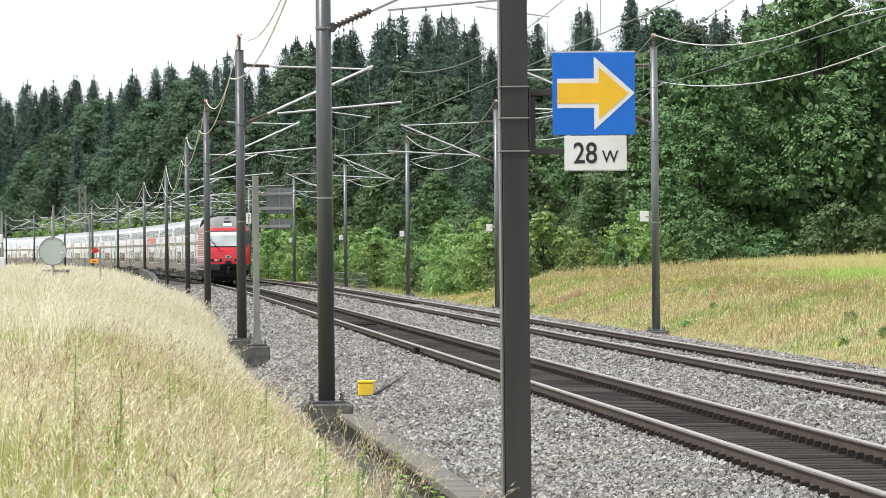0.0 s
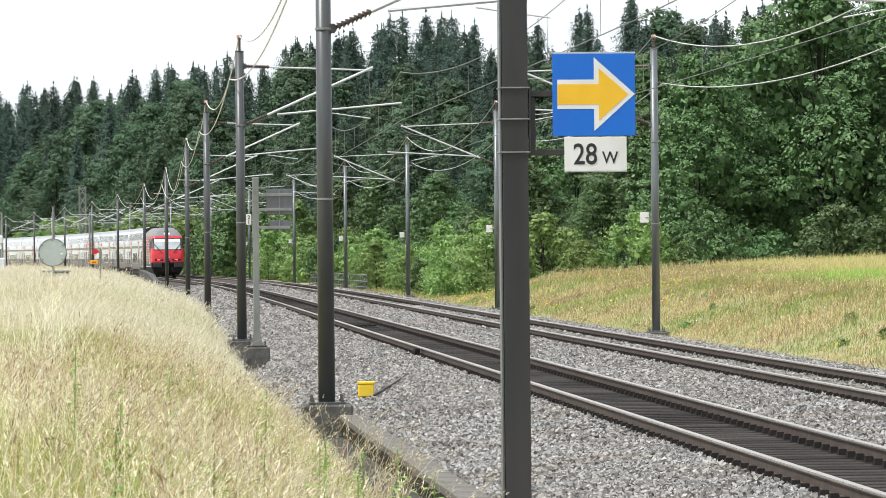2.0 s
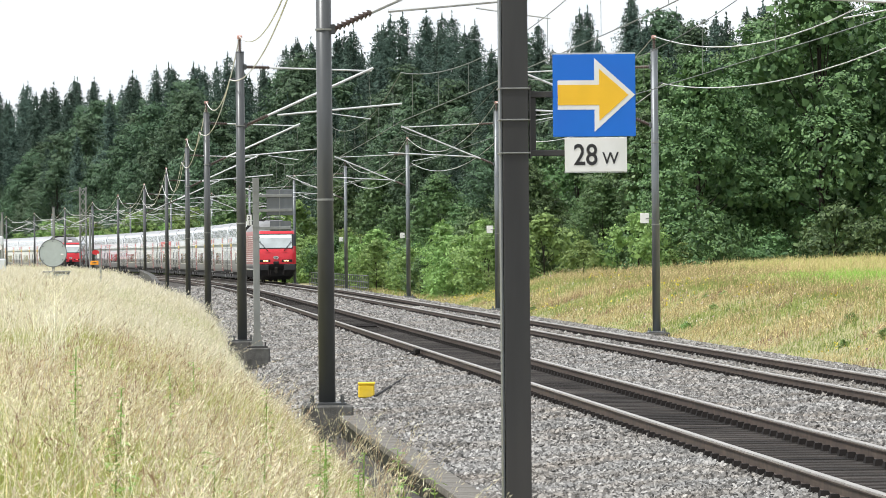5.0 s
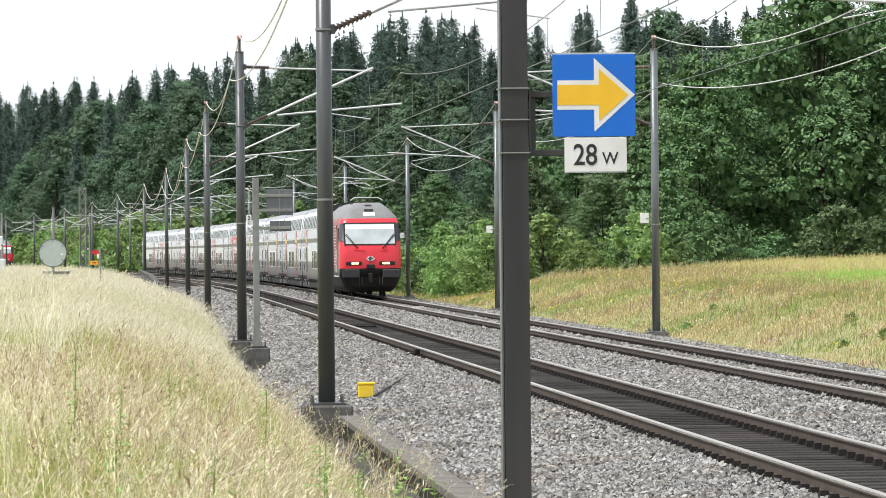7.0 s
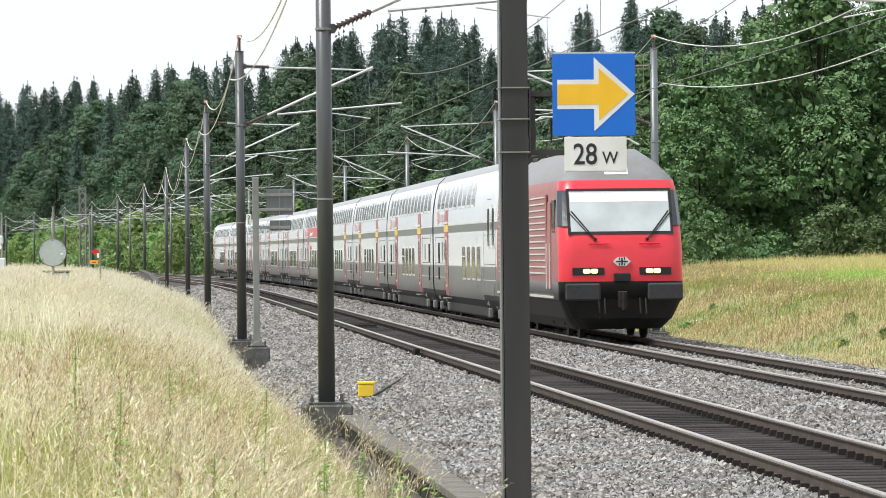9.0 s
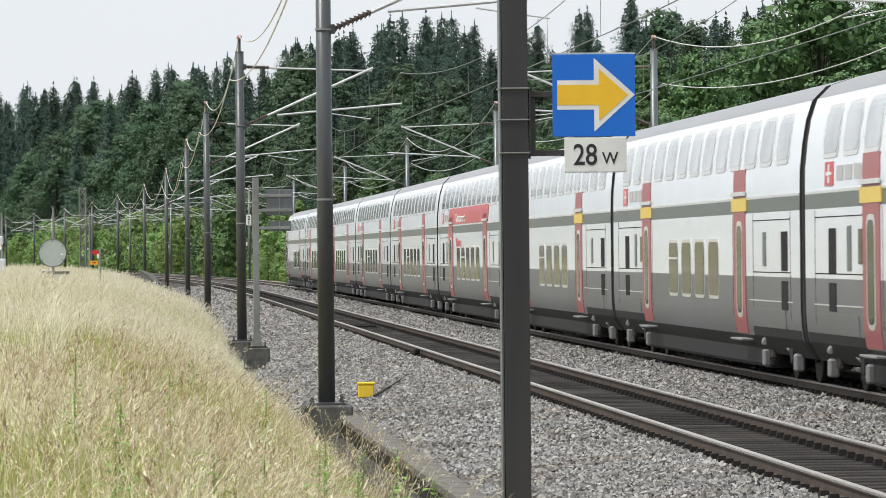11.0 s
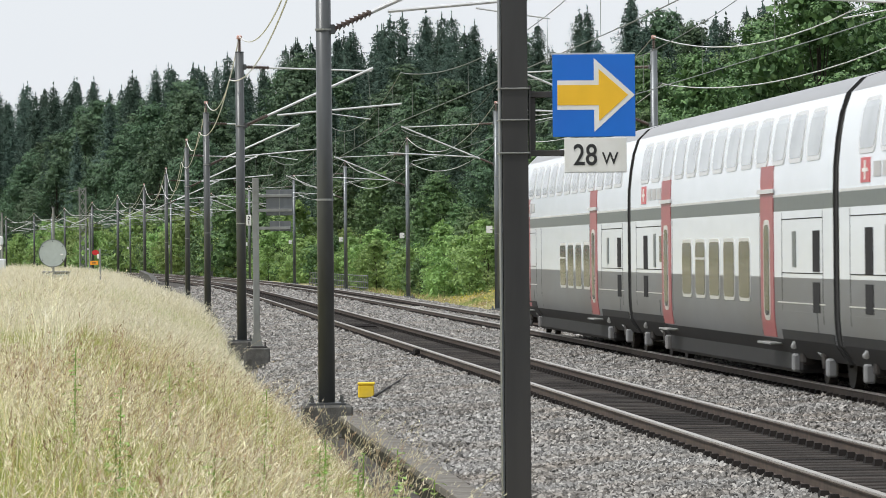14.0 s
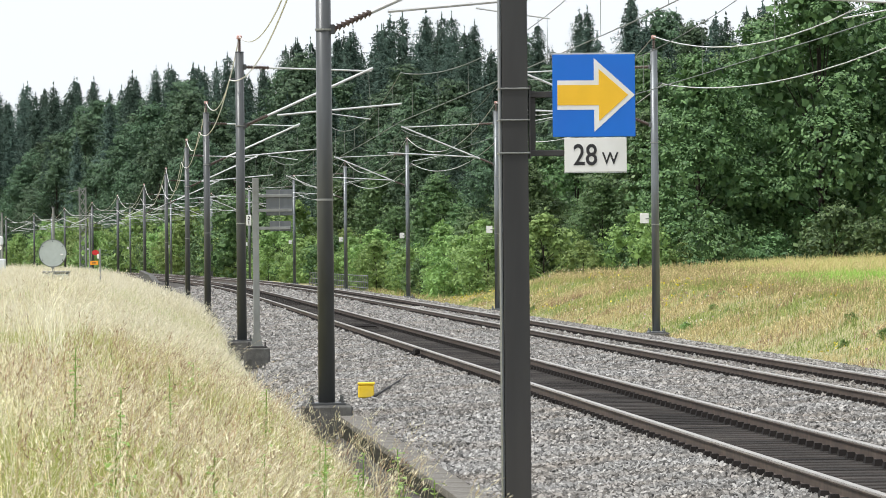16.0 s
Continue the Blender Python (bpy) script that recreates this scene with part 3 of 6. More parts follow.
def build_signal_post():
    """The square post with the backs of three boards."""
    p = tagged(new("signal_post"), "pale galvanised post carrying grey boards seen from behind", "railway signal")
    p.matrix_basis = pose(-4.405, 106.5, 0.0, 0, 0, 4)
    part("post", fresh(box, (-0.075, -0.075, -0.05), (0.075, 0.075, 3.92), 0.01), M_galv, p)
    part("flared_foot", prism(bmesh.new(), [(-0.14, -0.04), (0.14, -0.04), (0.08, 0.25), (-0.08, 0.25)], -0.08, 0.08), M_galv, p)
    part("base_plate", fresh(box, (-0.24, -0.24, -0.08), (0.24, 0.24, -0.04), 0.006), M_dark_steel, p)
    for a in (-0.19, 0.19):
        part("bolt", fresh(rod, (a, -0.19, -0.04), (a, -0.19, 0.06), 0.02, n=6), M_dark_steel, p)
    part("footing", fresh(box, (-0.3, -0.3, -1.1), (0.3, 0.3, -0.08), 0.03), M_concrete, p, "dark weathered concrete footing")
    for z0, z1, x0, x1 in ((3.03, 3.64, 0.25, 0.88), (2.66, 2.9, 0.33, 0.83)):
        b = part("board", fresh(box, (x0, -0.02, z0), (x1, 0.02, z1), 0.008), M_mast_far, p, "grey back of a signal board")
        n = 2 if z1 > 3 else 1
        for k in range(n):
            z = z0 + (z1 - z0) * ((0.2, 0.76)[k] if n == 2 else 0.3)
            part("crossbar", fresh(box, (0.06, -0.07, z - 0.035), (x1 - 0.02, -0.022, z + 0.035), 0.006), M_galv, b)
        part("stiffener", fresh(box, (0.55, -0.05, z0), (0.57, -0.022, z1)), M_galv, b)
    for z in (2.5, 2.75, 3.1, 3.35, 3.6):
        part("clamp_band", fresh(box, (-0.085, -0.085, z), (0.085, 0.085, z + 0.025)), M_galv, p)
    pl = part("number_plate", fresh(box, (-0.22, -0.03, 2.8), (-0.1, -0.01, 3.05), 0.006), M_white, p, "white plate with two black figures")
    lettering("2", 0.13, M_black, pl, Matrix.Translation((-0.195, -0.034, 2.93)))
    lettering("1", 0.13, M_black, pl, Matrix.Translation((-0.195, -0.034, 2.82)))


def build_small_posts():
    d = tagged(new("round_board"), "grey-green back of a round board on a post in the grass", "railway sign")
    d.matrix_basis = pose(-12.95, 150, 0.0)
    part("post", fresh(rod, (0, 0.06, 0.2), (0, 0.06, 2.3), 0.055, n=10), M_galv, d)
    part("disc", fresh(rod, (0, 0.0, 2.22), (0, 0.03, 2.22), 0.455, n=48), M_disc, d)
    bm = bmesh.new()
    for k in range(48):
        a, b = 2 * math.pi * k / 48, 2 * math.pi * (k + 1) / 48
        rod(bm, (0.455 * math.cos(a), 0, 2.22 + 0.455 * math.sin(a)), (0.455 * math.cos(b), 0, 2.22 + 0.455 * math.sin(b)), 0.014, n=5)
    part("rim", bm, M_mast_far, d, "dark folded rim")
    for a in (35, 90, 145, 215, 325):
        part("bolt", fresh(rod, (0.4 * math.cos(radians(a)), -0.02, 2.22 + 0.4 * math.sin(radians(a))), (0.4 * math.cos(radians(a)), 0.0, 2.22 + 0.4 * math.sin(radians(a))), 0.02, n=8), M_mast, d)
    part("label_plate", fresh(box, (0.26, -0.012, 2.15), (0.35, -0.001, 2.2)), M_white, d)
    c = tagged(new("equipment_cabinet"), "low pale grey equipment cabinet in the grass", "cabinet")
    c.matrix_basis = pose(-13.0, 151.5, 0.0)
    part("case", fresh(box, (-0.42, 0, 0.4), (0.45, 0.4, 1.56), 0.02), M_mast_far, c)
    part("lid", fresh(box, (-0.46, -0.04, 1.56), (0.49, 0.44, 1.62), 0.015), M_galv, c)
    for x in (-0.42, 0.02):
        part("door", fresh(box, (x + 0.02, -0.012, 0.45), (x + 0.41, 0.0, 1.52), 0.006), M_disc, c)
    w = tagged(new("control_cabinet"), "pale blue-grey cabinet with a lamp on a post", "cabinet")
    w.matrix_basis = pose(-14.75, 150, 0.0)
    part("case", fresh(box, (-0.2, 0, 0.4), (0.22, 0.3, 2.05), 0.03), M_cabinet, w)
    part("post", fresh(rod, (0.03, 0.1, 0.3), (0.03, 0.1, 3.3), 0.05, n=10), M_galv, w)
    part("lamp_head", fresh(box, (-0.12, -0.02, 2.5), (0.16, 0.16, 2.8), 0.04), M_cabinet, w)
    part("lamp_lens", fresh(rod, (0.02, -0.05, 2.42), (0.02, 0.05, 2.42), 0.09, n=14), M_white, w)
    g = tagged(new("stop_board"), "red board and orange plate on a thin mottled post", "railway sign")
    g.matrix_basis = pose(-11.377, 150, 0.0)
    part("post", fresh(rod, (0, 0, 0.2), (0, 0, 2.36), 0.034, n=10), M_galv, g)
    bm = bmesh.new()
    pts = [(-0.16 + 0.11 * math.cos(a) * (1.15 if math.cos(a) > 0 else 1.0), 2.23 + 0.085 * math.sin(a)) for a in np.linspace(0, 2 * math.pi, 16, endpoint=False)]
    part("red_board", prism(bm, pts, -0.04, -0.02), M_lamp_red, g)
    part("white_plate", fresh(box, (-0.1, -0.05, 2.03), (-0.03, -0.03, 2.18)), M_white, g)
    o = part("orange_plate", fresh(box, (-0.33, -0.05, 1.82), (-0.06, -0.03, 1.95), 0.008), M_orange, g)
    part("text_bar", fresh(box, (-0.26, -0.054, 1.87), (-0.13, -0.051, 1.9)), M_black, o)
    # tall lattice mast and plain poles by the far curve
    l = tagged(new("lattice_mast"), "tall grey steel lattice mast by the curve", "railway mast")
    l.matrix_basis = pose(-44.573, 560, 0.0)
    for a in (-0.38, 0.38):
        for b in (-0.38, 0.38):
            part("leg", fresh(rod, (a, b, -0.8), (a, b, 10.6), 0.085, n=6), M_galv, l)
    for k in range(9):
        z = 0.2 + 1.15 * k
        for b in (-0.38, 0.38):
            part("brace", fresh(rod, (-0.38, b, z), (0.38, b, z + 1.15), 0.04, n=5), M_galv, l)
            part("brace", fresh(rod, (0.38, b, z), (-0.38, b, z + 1.15), 0.04, n=5), M_galv, l)
    part("crossarm", fresh(rod, (-1.7, 0, 10.0), (0.5, 0, 10.5), 0.04, n=6), M_galv, l)
    first = None
    for x, y in ((-40.61, 520), (-36.16, 420), (-45.81, 470)):
        m = pose(x, y, 0.0)
        if first is None:
            first = tagged(new("steel_pole"), "plain pale grey steel pole by the curve", "pole", "plain poles")
            part("shaft", fresh(rod, (0, 0, -0.8), (0, 0, 6.6), 0.13, 0.11, 12), M_galv, first)
            part("cap", fresh(rod, (0, 0, 6.6), (0, 0, 6.7), 0.16, n=12), M_mast_far, first)
            first.matrix_basis = m
        else:
            copy_thing(first, m)


def build_trough():
    """The concrete kerb at the foot of the ballast, in lengths with open joints."""
    wall = tagged(new("retaining_kerb"), "weathered concrete kerb of separate lengths at the ballast's foot", "kerb")
    a, b = np.array([-1.33, 66.2]), np.array([1.37, 29.6])
    d = (b - a) / np.linalg.norm(b - a)
    ang = math.degrees(math.atan2(d[1], d[0])) + 90
    L = 1.0
    meshes = []
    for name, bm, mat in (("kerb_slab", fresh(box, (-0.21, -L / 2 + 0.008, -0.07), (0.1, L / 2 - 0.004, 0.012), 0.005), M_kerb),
                          # Wall much darker than the slab: the face's shade is painted in.
                          ("kerb_wall", fresh(box, (-0.19, -L / 2 + 0.002, -0.62), (0.08, L / 2 - 0.002, -0.07), 0.01), M_kerb_shade)):
        me = bpy.data.meshes.new(name)
        bm.to_mesh(me)
        bm.free()
        me.materials.append(mat)
        meshes.append(me)
    rng = random.Random(4)
    for k in range(int(np.linalg.norm(b - a) / L)):
        c = a + d * L * (k + 0.5)
        m = pose(c[0] + rng.uniform(-0.003, 0.003), c[1], -0.262 + rng.uniform(-0.0015, 0.0015), 0, 0, ang + rng.uniform(-0.12, 0.12))
        for me in meshes:
            ob = new(me.name, me)
            ob.parent = wall
            ob.matrix_basis = m


def build_track_gear():
    y = tagged(new("junction_box"), "yellow junction box on a short post beside the ballast", "junction box")
    y.matrix_basis = pose(-1.3, 76.0, -0.31)
    part("case", fresh(box, (-0.15, -0.12, 0.0), (0.12, 0.12, 0.22), 0.02), M_box_yellow, y)
    part("lid", fresh(box, (-0.157, -0.127, 0.22), (0.135, 0.127, 0.265), 0.012), M_box_yellow, y)
    part("post", fresh(rod, (0, 0, -0.6), (0, 0, 0.02), 0.04, n=8), M_mast, y)
    hose = np.array([(-0.42, -0.1, -0.2), (-0.25, -0.16, -0.1), (-0.05, -0.18, -0.03), (0.12, -0.16, 0.03), (0.2, 0.6, 0.06), (0.24, 2.0, 0.05), (0.31, 3.2, 0.075), (0.36, 4.6, 0.06), (0.45, 6.5, 0.085), (0.5, 8.5, 0.07), (0.6, 10.5, 0.1)])
    v, f = tube(hose, 0.02, 8)
    under("cable", mesh_of("cable", v, f, M_rubber), y, "black rubber cable")
    for s, o, w in ((10.0, NEAR - 0.05, 0.36),):
        t = tagged(new("track_magnet"), "flat dark slotted device between the near rails", "track device")
        t.matrix_basis = spot(s, o, 0.0)
        bm = bmesh.new()
        for k in range(5):
            box(bm, (-w, -1.6 + 0.75 * k, -0.16), (w, -1.25 + 0.75 * k, -0.09), 0.02)
        part("grating", bm, M_clip, t)
        part("frame", fresh(box, (-w - 0.05, -1.8, -0.175), (w + 0.05, 2.0, -0.14)), M_steel0, t)
    first = None
    for s, o in ((-29.5, NEAR - 0.9), (-37.6, NEAR + 0.6)):
        if first is None:
            first = tagged(new("rail_sensor"), "small black sensor clamped to the rail", "rail sensor", "rail sensors")
            part("case", fresh(box, (-0.05, -0.35, -0.12), (0.06, 0.35, -0.005), 0.02), M_clip, first)
            part("clamp", fresh(box, (-0.05, -0.1, -0.17), (0.16, 0.1, -0.12), 0.01), M_clip, first)
            part("cable", fresh(rod, (-0.04, 0.3, -0.1), (-0.3, 0.9, -0.18), 0.014, n=6), M_rubber, first)
            first.matrix_basis = spot(s, o)
        else:
            copy_thing(first, spot(s, o))
    # parapets of the underpass
    p = tagged(new("parapet"), "grey concrete wing wall with a sloping top beside the near track", "parapet")
    p.matrix_basis = spot(190, NEAR - 5.0, 0.0)
    bm = bmesh.new()
    slab(bm, [[(-0.15, yy, -1.2), (0.15, yy, -1.2), (0.15, yy, z), (-0.15, yy, z)] for yy, z in ((-28, -0.25), (-26, 0.25), (-8, 0.7), (26, 0.9))])
    part("wall", bm, M_concrete, p)
    bm = bmesh.new()
    slab(bm, [[(-0.19, yy, z), (0.19, yy, z), (0.19, yy, z + 0.07), (-0.19, yy, z + 0.07)] for yy, z in ((-26, 0.25), (-8, 0.7), (26, 0.9))])
    part("coping", bm, M_concrete, p)
    f = tagged(new("railing"), "grey metal railing over the underpass beside the far track", "railing")
    f.matrix_basis = spot(215, 5.4, 0.0)
    for yy in np.arange(-32, 33, 2.0):
        part("post", fresh(rod, (0, yy, -0.8), (0, yy, 0.55), 0.03, n=6), M_mast_far, f)
    for z in (0.55, 0.1, -0.3):
        part("rail", fresh(rod, (0, -32, z), (0, 32, z), 0.03, n=6), M_mast_far, f)
    part("kerb_beam", fresh(box, (-0.2, -34, -1.0), (0.2, 34, -0.5), 0.03), M_concrete, f)


M_steel0 = material("device_steel", (0.07, 0.065, 0.06), 0.6, 0.4, spread=0.3)
# Kerb wall: shade painted as a near-black base, with greenish stains.
M_kerb_shade = material("shaded_concrete", (0.032, 0.03, 0.026), 0.9, spread=0.35, scale=6, bump=0.5, bump_scale=30, dirt=(0.03, 0.036, 0.018), dirt_scale=2.0, dirt_amount=0.6)
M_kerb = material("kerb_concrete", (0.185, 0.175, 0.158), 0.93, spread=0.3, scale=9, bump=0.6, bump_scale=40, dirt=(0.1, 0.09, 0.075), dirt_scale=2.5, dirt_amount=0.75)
build_board_mast()
build_signal_post()
build_small_posts()
build_trough()
build_track_gear()


# ---- vegetation ----
M_bark = material("bark", (0.04, 0.035, 0.029), 0.95, spread=0.4, scale=6, bump=0.8, bump_scale=18, stretch=(1, 1, 0.3))
M_leaf = foliage("broad_leaves", (0.045, 0.09, 0.034), (0.15, 0.235, 0.088), 0.3, 0.12)
M_leaf_pale = foliage("shrub_leaves", (0.12, 0.195, 0.06), (0.31, 0.43, 0.14), 0.3, 0.25)
M_needle = foliage("spruce_needles", (0.034, 0.062, 0.048), (0.084, 0.132, 0.098), 0.1, 0.05)
M_wood = foliage("wood_leaves", (0.042, 0.078, 0.046), (0.118, 0.185, 0.1), 0.2, 0.14)


def leaf_cards(c, size, rng, droop=0.3, slim=0.55):
    """Small rhombic leaves at centres c, turned at random, mostly facing up and out."""
    n = len(c)
    a = rng.uniform(0, 2 * np.pi, n)
    tilt = rng.normal(0, 0.55, n)
    u = np.stack([np.cos(a) * np.cos(tilt), np.sin(a) * np.cos(tilt), np.sin(tilt) - droop * rng.uniform(0, 1, n)], -1)
    u /= np.linalg.norm(u, axis=1, keepdims=True)
    w = np.cross(u, rng.normal(size=(n, 3)))
    w /= np.linalg.norm(w, axis=1, keepdims=True) + 1e-9
    L = (size * rng.uniform(0.6, 1.4, n))[:, None]
    v = np.stack([c - u * L, c + w * L * slim - u * L * 0.1, c + u * L, c - w * L * slim - u * L * 0.1], 1).reshape(-1, 3)
    return v, np.arange(n * 4).reshape(-1, 4)


def facing_leaves(c, normal, size, rng, slim=0.6):
    """Rhombic leaves at centres c, lying roughly square to the given normals."""
    n = len(c)
    k = normal + rng.normal(0, 0.42, (n, 3))
    k /= np.linalg.norm(k, axis=1, keepdims=True)
    u = np.cross(k, rng.normal(size=(n, 3)))
    u /= np.linalg.norm(u, axis=1, keepdims=True) + 1e-9
    w = np.cross(k, u)
    L = (size * rng.uniform(0.6, 1.4, n))[:, None]
    v = np.stack([c - u * L, c + w * L * slim, c + u * L, c - w * L * slim], 1).reshape(-1, 3)
    return v, np.arange(n * 4).reshape(-1, 4)


def broadleaf(name, label, height, width, leaves, leaf, mat, seed, low=0.12, group="trees at the wood's edge", category="tree", boughs=26):
    """A tapered trunk with limbs; each limb carries a billow of leaf sprays, dense on its outer skin, with dark gaps between the billows."""
    rng = np.random.default_rng(seed)
    thing = tagged(new(name), label, category, group)
    bm = bmesh.new()
    rod(bm, (0, 0, -0.5), (0, 0, height * 0.45), height * 0.012 + 0.005, height * 0.007, 8)
    rod(bm, (0, 0, height * 0.45), (0.2, 0.1, height * 0.85), height * 0.007, 0.02, 6)
    cs, rs = [], []
    for i in range(boughs):
        t = (i + rng.uniform(0.1, 0.9)) / boughs
        z = low + (0.93 - low) * t
        prof = math.sin(min(1.0, t * 0.84 + 0.2) * math.pi) ** 0.6
        a = i * 2.4 + rng.uniform(-0.6, 0.6)
        reach = width * 0.5 * prof * rng.uniform(0.55, 0.95)
        cs.append((reach * math.cos(a), reach * math.sin(a), z * height))
        rs.append(width * rng.uniform(0.13, 0.22) * (0.75 + 0.35 * prof))
    cs.append((0.0, 0.0, height * 0.93))
    rs.append(width * 0.14)
    for i, c in enumerate(cs):
        rod(bm, (0, 0, c[2] * 0.62), c, height * 0.003 + 0.008, 0.01, 4)
    part("trunk", bm, M_bark, thing, "brown bark")
    area = sum(r * r for r in rs)
    pts, nrm = [], []
    for c, r in zip(cs, rs):
        # sprays sit on the billow's skin, leaves round each spray
        m = max(8, int(34 * (r / (width * 0.17)) ** 2))
        d = rng.normal(size=(m, 3)) + np.array([0, 0, 0.35])
        d /= np.linalg.norm(d, axis=1, keepdims=True)
        hub = np.array(c) + d * (r * rng.uniform(0.72, 1.12, m))[:, None] * np.array([1, 1, 0.8])
        k = int(leaves * r * r / area)
        j = rng.integers(0, m, k)
        q = hub[j] + rng.normal(0, 0.1, (k, 3)) * r * np.array([1.3, 1.3, 0.6])
        out = q - np.array(c)
        out /= np.linalg.norm(out, axis=1, keepdims=True) + 1e-9
        pts.append(q)
        nrm.append(out + np.array([0, 0, 0.5]))
    v, f = facing_leaves(np.concatenate(pts), np.concatenate(nrm), leaf, rng)
    # the inner foliage that closes the crown
    k = leaves // 6
    j = rng.integers(0, len(cs), k)
    q = np.array(cs)[j] * np.array([0.82, 0.82, 0.97]) + rng.normal(0, 0.36, (k, 3)) * np.array(rs)[j][:, None]
    v, f = joined(((v, f), facing_leaves(q, rng.normal(size=(k, 3)), min(leaf * 2.2, 0.24), rng, 0.8)))
    v[:, 2] = np.maximum(v[:, 2], -0.1)
    under("crown", mesh_of("crown", v, f, mat), thing)
    return thing


def spruce(label, height, width, branches, per, leaf, seed, bare=0.08):
    """A straight trunk with drooping branches in whorls; each branch is a fan of hanging twigs."""
    rng = np.random.default_rng(seed)
    thing = tagged(new("spruce_tree"), label, "tree", "conifers of the wood")
    bm = bmesh.new()
    rod(bm, (0, 0, -0.5), (0, 0, height * 0.985), height * 0.012 + 0.04, 0.02, 7)
    part("trunk", bm, M_bark, thing, "grey-brown bark")
    full = rng.uniform(0.66, 0.86)
    cs, ns, ls = [], [], []
    for i in range(branches):
        t = ((i + rng.uniform(0, 1)) / branches) ** 0.92
        z = height * (bare + (0.985 - bare) * t)
        L = (width * 0.5 * (1 - t) ** full * min(1.0, 0.7 + 1.6 * t) + 0.45) * rng.uniform(0.6, 1.2)
        a = i * 2.4 + rng.uniform(-0.5, 0.5)
        d, e = np.array([math.cos(a), math.sin(a), 0.0]), np.array([-math.sin(a), math.cos(a), 0.0])
        k = max(8, int(per * (0.6 + 0.4 * (1 - t))))
        q = rng.uniform(0.08, 1, k) ** 0.75
        c = d * (q * L)[:, None] + e * (rng.normal(0, 0.17, k) * L * (1.15 - q) ** 0.6)[:, None]
        c[:, 2] = z - q * L * 0.42 + 0.24 * L * q * q - rng.exponential(0.28, k)
        cs.append(c)
        ns.append(np.tile(d * 0.7 + np.array([0, 0, 0.8]), (k, 1)))
        ls.append(np.full(k, leaf * (0.75 + 0.4 * (1 - t))))
    k = branches * per // 7
    q = rng.uniform(0.05, 0.9, k)
    a = rng.uniform(0, 2 * math.pi, k)
    r = (1 - q) ** full * width * 0.17 * rng.uniform(0.2, 1, k) + 0.05
    cs.append(np.stack([r * np.cos(a), r * np.sin(a), q * height], -1))
    ns.append(rng.normal(size=(k, 3)))
    ls.append(np.full(k, leaf * 1.5))
    c = np.concatenate(cs)
    v, f = facing_leaves(c, np.concatenate(ns), np.concatenate(ls), rng, 0.5)
    tip, g = facing_leaves(np.stack([np.zeros(12), np.zeros(12), height * np.linspace(0.955, 1.01, 12)], -1), rng.normal(size=(12, 3)) * (1, 1, 0.2), 0.24, rng, 0.4)
    v, f = joined(((v, f), (tip, g)))
    under("crown", mesh_of("crown", v, f, M_needle), thing)
    return thing


def plant(thing, s, o, scale, turn, first):
    x, y, z = lay(s, o, ground_z(s, o) - 0.05)
    m = pose(x, y, z, 0, 0, turn)
    if first:
        thing.scale = (scale,) * 3
        thing.matrix_basis = m @ Matrix.Diagonal((scale, scale, scale, 1))
        return thing
    c = copy_thing(thing, m)
    c.matrix_basis = m @ Matrix.Diagonal((scale, scale, scale, 1))
    return c


def skyline(x, y):
    """How high the wood's outline stands over the eye, as a slope, in the direction of a place."""
    a = x / y
    return float(np.interp(a, [-0.1, -0.086, -0.079, -0.066, -0.062, -0.05, -0.038, -0.029, -0.013, -0.007, 0.005, 0.012, 0.022, 0.037, 0.045, 0.058, 0.065, 0.1],
                           [0.0365, 0.0375, 0.0395, 0.0405, 0.0435, 0.043, 0.0455, 0.0475, 0.0515, 0.0525, 0.0535, 0.0505, 0.0495, 0.055, 0.0565, 0.053, 0.0555, 0.058]))


